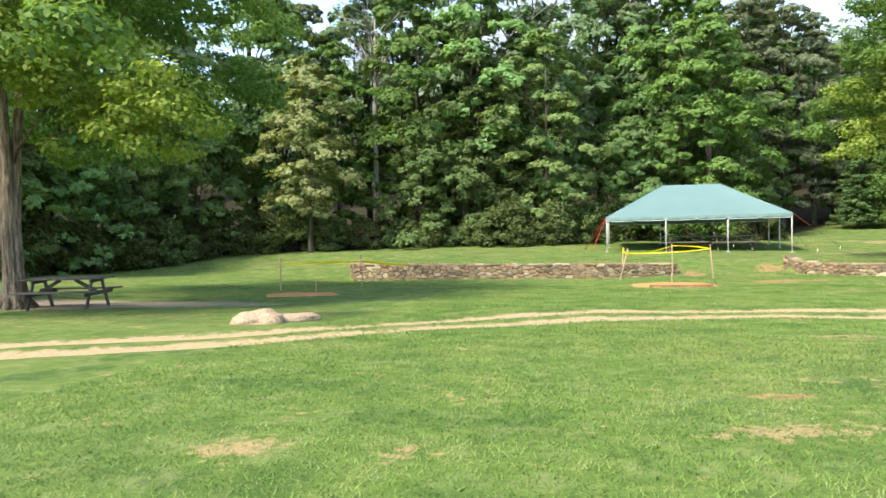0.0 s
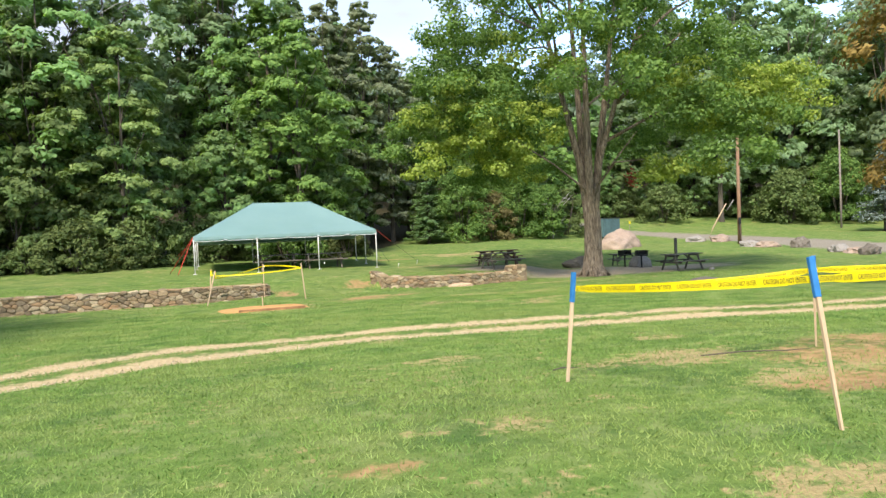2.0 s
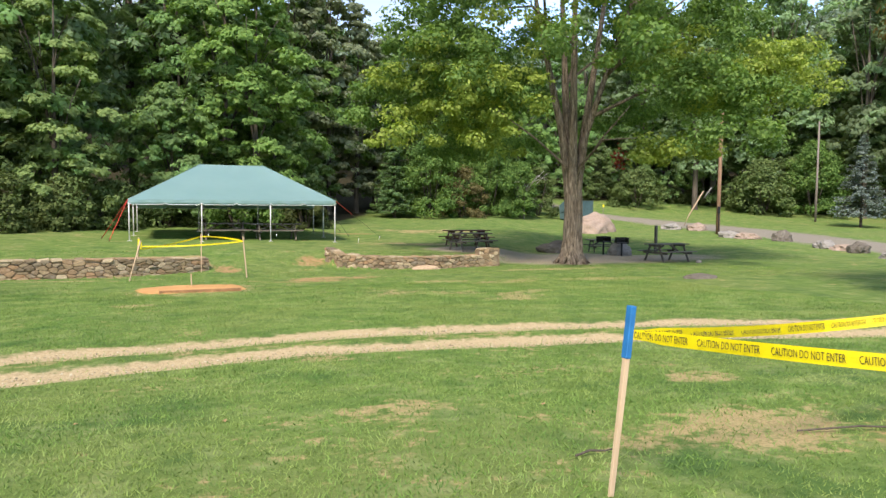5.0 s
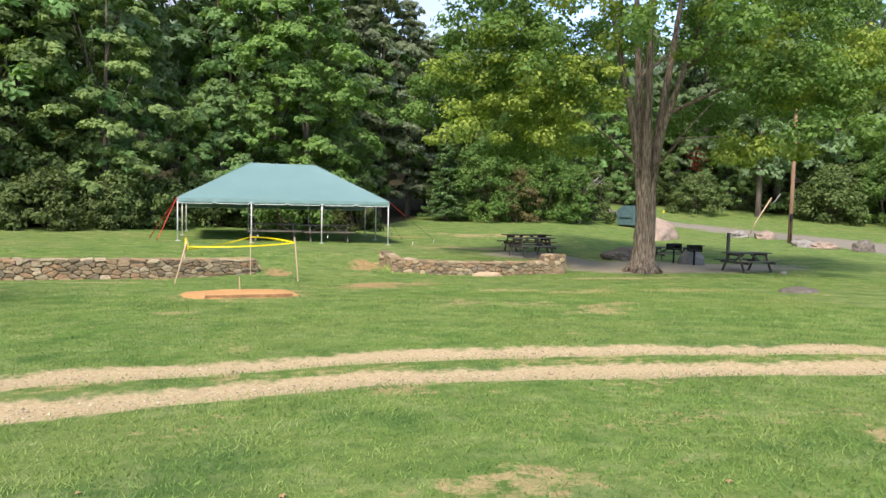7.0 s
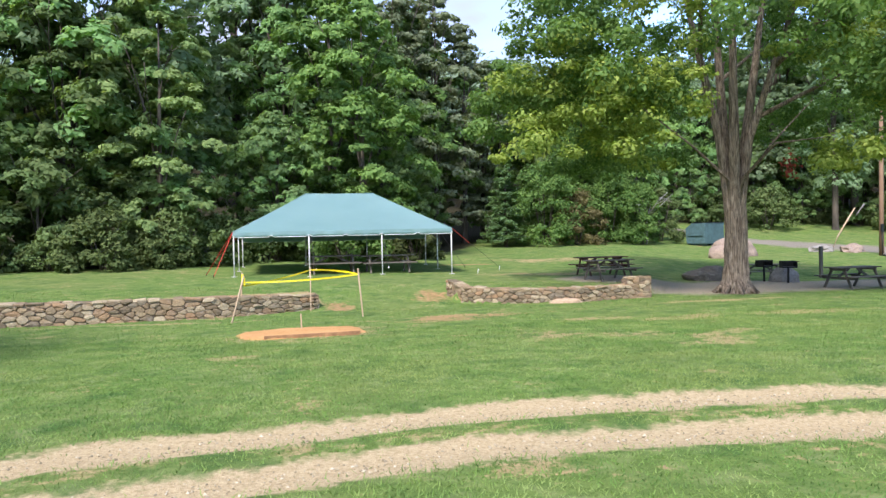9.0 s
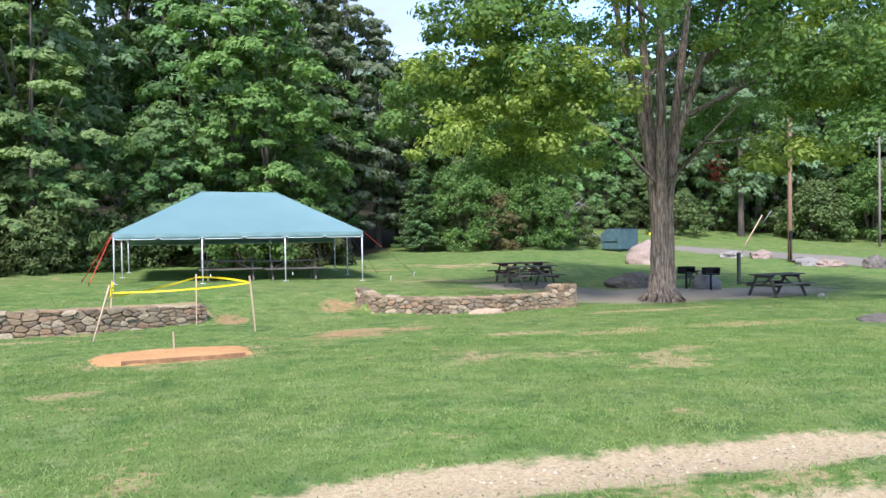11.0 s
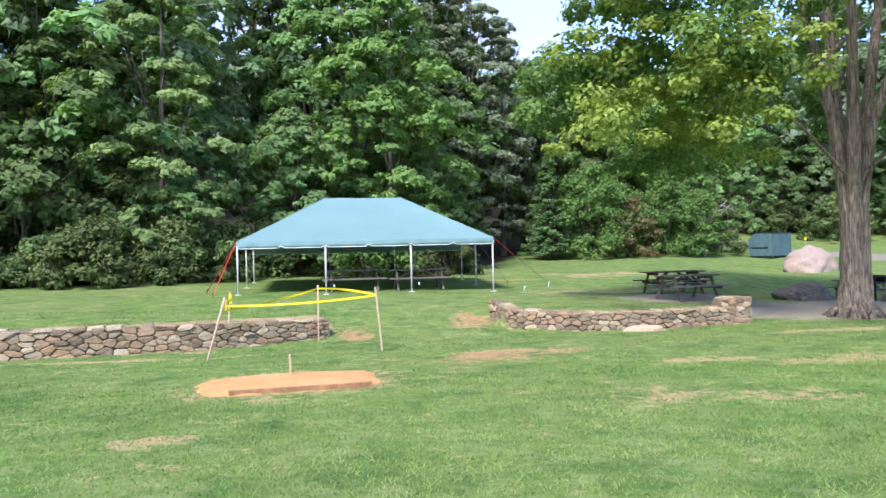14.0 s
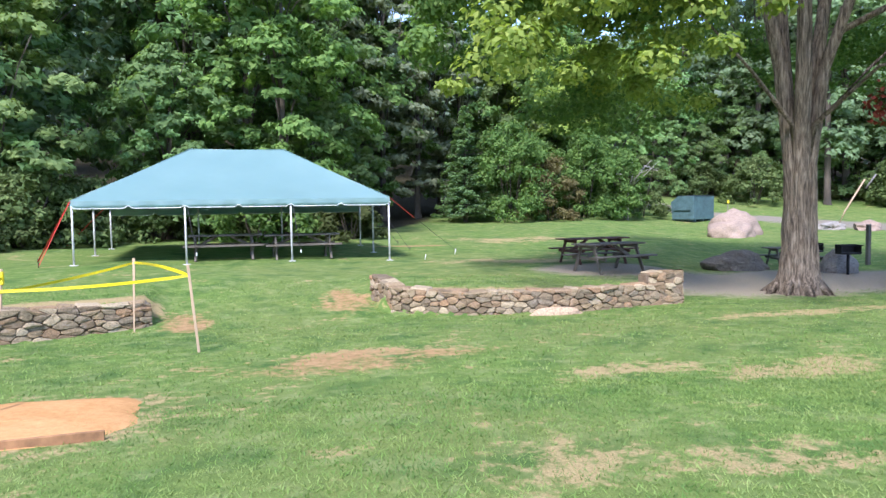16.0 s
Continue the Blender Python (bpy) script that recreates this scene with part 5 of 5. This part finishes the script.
rock_at(-10.25, -27.45, (0.48, 0.34, 0.25), SAND, "pale sandy rock hump in the grass", 7, 30, rough=0.32)
rock_at(-9.82, -26.9, (0.60, 0.20, 0.12), SAND, "low tail of pale rock in the grass", 8, 52, rough=0.3)
rock_at(6.0, -9.46, (0.52, 0.14, 0.14), SAND, "pale flat stone at the foot of the wall", 13, -4, rough=0.2)
rock_at(17.9, -9.7, (0.14, 0.12, 0.12), GREY_ROCK, "small stone on the gravel", 9)
ROAD = "rocks lining the road"
for i, (x, y, sx, sy, sz) in enumerate(((34.3, 13.6, 0.9, 0.7, 0.5), (35.6, 12.2, 1.2, 0.8, 0.55), (34.6, 7.6, 1.3, 0.9, 0.28), (32.6, 5.2, 0.8, 0.6, 0.45), (32.9, 4.0, 0.9, 0.6, 0.35), (33.6, 1.6, 0.6, 0.5, 0.62), (31.4, -3.6, 0.7, 0.6, 0.5), (31.1, -5.0, 0.8, 0.6, 0.35), (30.5, -6.6, 0.7, 0.6, 0.55), (28.4, -10.2, 0.7, 0.5, 0.4), (30.0, 16.5, 0.7, 0.5, 0.25))):
    rock_at(x, y, (sx * 0.8, sy * 0.8, sz * 0.85), (GREY_ROCK, PINK, DARK_ROCK)[i % 3] if i != 10 else DARK_ROCK, "grey angular boulder at the road's edge" if i % 3 == 0 else "weathered boulder at the road's edge", 20 + i, 37 * i, group=ROAD, rough=0.7, sub=3, flat=True)


# ---- posts, poles, grills, dumpster ----
def simple_post(name, x, y, h, r0, r1, material, label, category, lean=(0, 0)):
    ob = thing(name, pose(x, y, at_ground(x, y)), label, category)
    bm = bmesh.new()
    tube(bm, [(0, 0, -0.3), (lean[0] * 0.3, lean[1] * 0.3, h * 0.3), (lean[0], lean[1], h)], [r0, r0 * 0.97, r1], 10)
    part("shaft", bm, material, ob)
    return ob


post = thing("post", pose(22.1, -1.0, at_ground(22.1, -1.0)), "dark square wooden post beside the gravel", "post")
part("shaft", box(0.14, 0.14, 1.75, pose(0, 0, 0.6), 0.015), TABLE_WOOD, post)
up = simple_post("utility_pole", 34.2, 8.3, 11.0, 0.14, 0.10, POLE_WOOD, "reddish-brown wooden utility pole by the road", "utility pole", (0.15, 0.1))
part("meter_box", box(0.16, 0.14, 0.5, pose(-0.12, -0.2, 1.75), 0.02), IRON, up)
part("conduit", tube(bmesh.new(), [(-0.1, -0.17, 0), (-0.1, -0.17, 1.6)], 0.03, 6), IRON, up)
simple_post("utility_pole", 57.5, 21.5, 10.0, 0.11, 0.08, GREY_WOOD, "grey wooden utility pole beyond the road", "utility pole")
lean = simple_post("gate_arm", 38.4, 17.6, 3.0, 0.06, 0.05, STAKE_WOOD, "raised wooden barrier arm leaning by the drive", "barrier", (1.25, -1.0))
part("arm_tip", tube(bmesh.new(), [(1.3, -1.04, 2.4), (1.75, -1.4, 3.3)], 0.05, 8), GREY_ROCK, lean)


def grill(m, label):
    ob = thing("park_grill", m, label, "grill", "grills by the maple")
    part("post", tube(bmesh.new(), [(0, 0, -0.2), (0, 0, 0.62)], 0.045, 8), IRON, ob)
    part("firebox", box(0.56, 0.42, 0.05, pose(0, 0, 0.63)), IRON, ob)
    part("side_plate", box(0.56, 0.02, 0.25, pose(0, 0.2, 0.76)), IRON, ob)
    for s in (-1, 1):
        part("side_plate", box(0.02, 0.42, 0.25, pose(s * 0.275, 0, 0.76)), IRON, ob)
    for k in range(6):
        part("grate_bar", tube(bmesh.new(), [(-0.27, -0.17 + 0.07 * k, 0.84), (0.27, -0.17 + 0.07 * k, 0.84)], 0.009, 5), IRON, ob)
    part("handle", tube(bmesh.new(), [(0.28, -0.12, 0.86), (0.40, -0.12, 0.86), (0.40, 0.12, 0.86), (0.28, 0.12, 0.86)], 0.011, 5), IRON, ob)
    return ob


grill(pose(17.2, -5.1, at_ground(17.2, -5.1), 0, 0, -20), "black iron park grill on a single post")
grill(pose(16.9, -4.0, at_ground(16.9, -4.0), 0, 0, 15), "black iron park grill on a post behind the maple")

dump = thing("dumpster", pose(31.2, 23.2, at_ground(31.2, 23.2), 0, 0, 205), "teal-green painted steel dumpster with closed lid", "dumpster")
bm = bmesh.new()
ring = []
for x in (-1.35, 1.35):
    ring.append([bm.verts.new((x, y, z)) for y, z in ((-0.85, 0.12), (0.85, 0.12), (0.85, 1.75), (-0.35, 1.75), (-0.95, 1.3))])
for k in range(5):
    bm.faces.new((ring[0][k], ring[0][(k + 1) % 5], ring[1][(k + 1) % 5], ring[1][k]))
bm.faces.new(ring[0][::-1]), bm.faces.new(ring[1])
bmesh.ops.recalc_face_normals(bm, faces=bm.faces[:])
bmesh.ops.bevel(bm, geom=bm.edges[:], offset=0.02, segments=1, affect="EDGES")
part("body", bm, DUMPSTER, dump)
for x in (-0.95, -0.32, 0.32, 0.95):
    part("rib", box(0.07, 0.06, 1.1, pose(x, -0.92, 0.68)), DUMPSTER, dump)
for s in (-1, 1):
    part("fork_pocket", box(0.10, 1.3, 0.16, pose(s * 1.41, 0, 0.85)), DUMPSTER, dump)
    part("lid", box(1.3, 1.25, 0.05, pose(s * 0.67, 0.25, 1.79, 0, 0, 0), 0.015), LID, dump)
    part("sloped_lid", box(1.3, 0.76, 0.04, pose(s * 0.67, -0.67, 1.55, 36.9, 0, 0), 0.012), DUMPSTER, dump)
for x in (-1.0, 0, 1.0):
    part("skid", box(0.14, 1.6, 0.14, pose(x, 0, 0.05)), DUMPSTER, dump)
sign = thing("small_sign", pose(33.2, 22.0, at_ground(33.2, 22.0)), "small yellow marker on a thin post", "sign")
part("post", tube(bmesh.new(), [(0, 0, -0.2), (0, 0, 1.5)], 0.03, 6), GREY_WOOD, sign)
part("plate", box(0.16, 0.02, 0.22, pose(0, -0.04, 1.4)), YELLOW, sign)

# fallen pale branches in the hedge
snag = thing("dead_branch", pose(25.6, 22.4, at_ground(25.6, 22.4)), "bare pale dead branches sticking out of the hedge", "branch")
br = random.Random(4)
for i in range(9):
    a = br.uniform(0, 6.28)
    tube_bm = tube(bmesh.new(), [(0, 0, 2.2), (0.8 * math.cos(a), 0.8 * math.sin(a) - 0.6, 3.4 + br.uniform(-0.4, 0.4)), (1.5 * math.cos(a) + br.uniform(-0.3, 0.3), 1.5 * math.sin(a) - 0.9, 3.7 + br.uniform(-0.7, 0.7))], [0.05, 0.03, 0.012], 5)
    part("twig", tube_bm, PALE_BARK, snag)
part("stem", tube(bmesh.new(), [(0, 0.2, -0.2), (0, 0, 2.3)], [0.09, 0.06], 6), PALE_BARK, snag)

for x, y in ((7.1, 1.5), (5.6, -0.3)):
    peg = thing("marker_peg", pose(x, y, at_ground(x, y), 12, 8, 0), "small white peg stuck in the grass", "peg")
    part("shaft", tube(bmesh.new(), [(0, 0, -0.05), (0, 0, 0.2)], [0.009, 0.015], 6), PEG, peg)

# a few fallen leaves
bm = bmesh.new()
ring = [bm.verts.new((0.055 * r * math.cos(a), 0.055 * r * math.sin(a), 0.012 * abs(math.sin(2 * a)))) for a, r in [(2 * math.pi * k / 10, 1.0 if k % 2 else 0.55) for k in range(10)]]
hub = bm.verts.new((0, 0, 0.02))
for k in range(10):
    bm.faces.new((ring[k], ring[(k + 1) % 10], hub))
fallen = bpy.data.meshes.new("fallen_leaf")
bm.to_mesh(fallen)
bm.free()
fallen.materials.append(DRY_LEAF)
leaf_rng = random.Random(12)
for x, y in ((-3.2, -28.0), (-2.05, -28.4), (-4.6, -27.2), (0.6, -28.9), (1.2, -27.0), (-1.2, -30.8), (-5.5, -33.0), (3.1, -22.6)):
    o = new("fallen_leaf", fallen)
    o.matrix_basis = pose(x, y, at_ground(x, y, 0.012), leaf_rng.uniform(-15, 15), leaf_rng.uniform(-15, 15), leaf_rng.uniform(0, 360)) @ Matrix.Scale(leaf_rng.uniform(0.35, 0.55), 4)
    tagged(o, "dry orange-brown fallen leaf on the grass", "leaf", "fallen leaves")


# ---- grass blades near the path ----
def blades(name, n, x0, x1, y0, y1, seed, height, width, label):
    rng = np.random.default_rng(seed)
    x, y = rng.uniform(x0, x1, n), rng.uniform(y0, y1, n)
    g = grown(x, y)
    lush = 0.5 + 0.5 * np.sin(1.3 * x + 0.7 * np.sin(0.9 * y)) * np.cos(1.1 * y + 0.5 * np.sin(1.7 * x))
    bad = np.maximum.reduce([g["track"] * 1.25, g["bare"] * 1.1, g["gravel"], g["straw"] * 0.75])
    keep = rng.uniform(0, 1, n) > np.clip(bad * 1.3 - 0.15, 0, 0.985)
    x, y, lush = x[keep], y[keep], lush[keep]
    n = len(x)
    z = land(x, y) - 0.004
    a = rng.uniform(0, 2 * np.pi, n)
    h = height * rng.uniform(0.45, 1.15, n) * (0.8 + 0.45 * lush)
    w = width * rng.uniform(0.7, 1.3, n)
    lean = rng.normal(size=(n, 2)) * 0.85 * h[:, None]
    V = np.empty((n, 3, 3))
    V[:, 0] = np.stack([x - w * np.cos(a), y - w * np.sin(a), z], -1)
    V[:, 1] = np.stack([x + w * np.cos(a), y + w * np.sin(a), z], -1)
    V[:, 2] = np.stack([x + lean[:, 0], y + lean[:, 1], z + h], -1)
    me = bpy.data.meshes.new(name)
    me.vertices.add(3 * n)
    me.vertices.foreach_set("co", V.ravel())
    me.loops.add(3 * n)
    me.loops.foreach_set("vertex_index", np.arange(3 * n))
    me.polygons.add(n)
    me.polygons.foreach_set("loop_start", np.arange(0, 3 * n, 3))
    me.update(calc_edges=True)
    me.materials.append(GRASS)
    return tagged(new(name, me), label, "grass", kind="stuff")


g_ = Nodes("grass_blades", rough=0.6, spec=0.2)
patch, streak = g_.noise(0.33, 4, 0.6, world_space=True), g_.noise(1.5, 5, 0.65, world_space=True)
blade = g_.ramp(g_.island(), (0.0, (0.096, 0.178, 0.036)), (0.6, (0.150, 0.255, 0.055)), (1.0, (0.25, 0.34, 0.095)))
tone = g_.ramp(streak, (0.36, (0.050, 0.135, 0.028)), (0.5, (0.160, 0.275, 0.055)), (0.62, (0.30, 0.37, 0.115)))
green = g_.mix(0.65, blade, tone)
green = g_.mix(g_.ramp(patch, (0.45, (0, 0, 0)), (0.68, (0.6, 0.6, 0.6))), green, (0.26, 0.305, 0.085))
g_.color(green)
through_blade = g_.n.new("ShaderNodeBsdfTranslucent")
g_.link(green, through_blade.inputs["Color"])
blade_mix = g_.n.new("ShaderNodeMixShader")
blade_mix.inputs[0].default_value = 0.3
g_.link(g_.bsdf.outputs[0], blade_mix.inputs[1]), g_.link(through_blade.outputs[0], blade_mix.inputs[2]), g_.link(blade_mix.outputs[0], g_.out.inputs["Surface"])
GRASS = g_.mat
blades("grass", 480000, -9, 11, -37.5, -15, 81, 0.038, 0.0050, "short mown green grass with paler blades")
blades("grass", 80000, -19, 18, -16, -5, 82, 0.035, 0.009, "short mown green grass round the digs")

# loose stones in the wheel ruts
peb_rng = np.random.default_rng(83)
px = peb_rng.uniform(-9, 10, 6500)
pd = np.where(peb_rng.uniform(0, 1, 6500) < 0.5, -1, 1) * np.interp(px, (-12, -5), (0.5, 0.66)) + peb_rng.normal(size=6500) * 0.27
py = track_y(px) + pd / np.interp(px, (-30, -7, -3, 40), (0.68, 0.72, 1.0, 0.98))
pz = land(px, py) - 0.04
ps = 0.005 + 0.015 * peb_rng.uniform(0, 1, 6500) ** 3
octa = np.array(((1, 0, 0), (0, 1, 0), (-1, 0, 0), (0, -1, 0), (0, 0, 0.8), (0, 0, -0.8)))
spin = peb_rng.uniform(0, 6.28, 6500)
V = np.repeat(octa[None], 6500, 0) * peb_rng.uniform(0.6, 1.3, (6500, 6, 1)) * ps[:, None, None]
V = np.stack([V[..., 0] * np.cos(spin)[:, None] - V[..., 1] * np.sin(spin)[:, None] + px[:, None], V[..., 0] * np.sin(spin)[:, None] + V[..., 1] * np.cos(spin)[:, None] + py[:, None], V[..., 2] + pz[:, None]], -1)
tri = np.array(((0, 1, 4), (1, 2, 4), (2, 3, 4), (3, 0, 4), (1, 0, 5), (2, 1, 5), (3, 2, 5), (0, 3, 5)))
F = (tri[None] + 6 * np.arange(6500)[:, None, None]).reshape(-1, 3)
gravel_mix = Nodes("loose_gravel", rough=0.9, spec=0.2)
gravel_mix.color(gravel_mix.ramp(gravel_mix.island(), (0, (0.18, 0.145, 0.09)), (0.6, (0.33, 0.28, 0.185)), (1, (0.50, 0.44, 0.32))))
tagged(new("loose_gravel", mesh_from("loose_gravel", V.reshape(-1, 3).tolist(), F.tolist(), gravel_mix.mat)), "loose pale gravel in the wheel ruts", "gravel", kind="stuff")

# ---- stones of the walls ----
for wall, rows in PIECES:
    for bm in rows:
        part("stone", bm, STONE, wall)
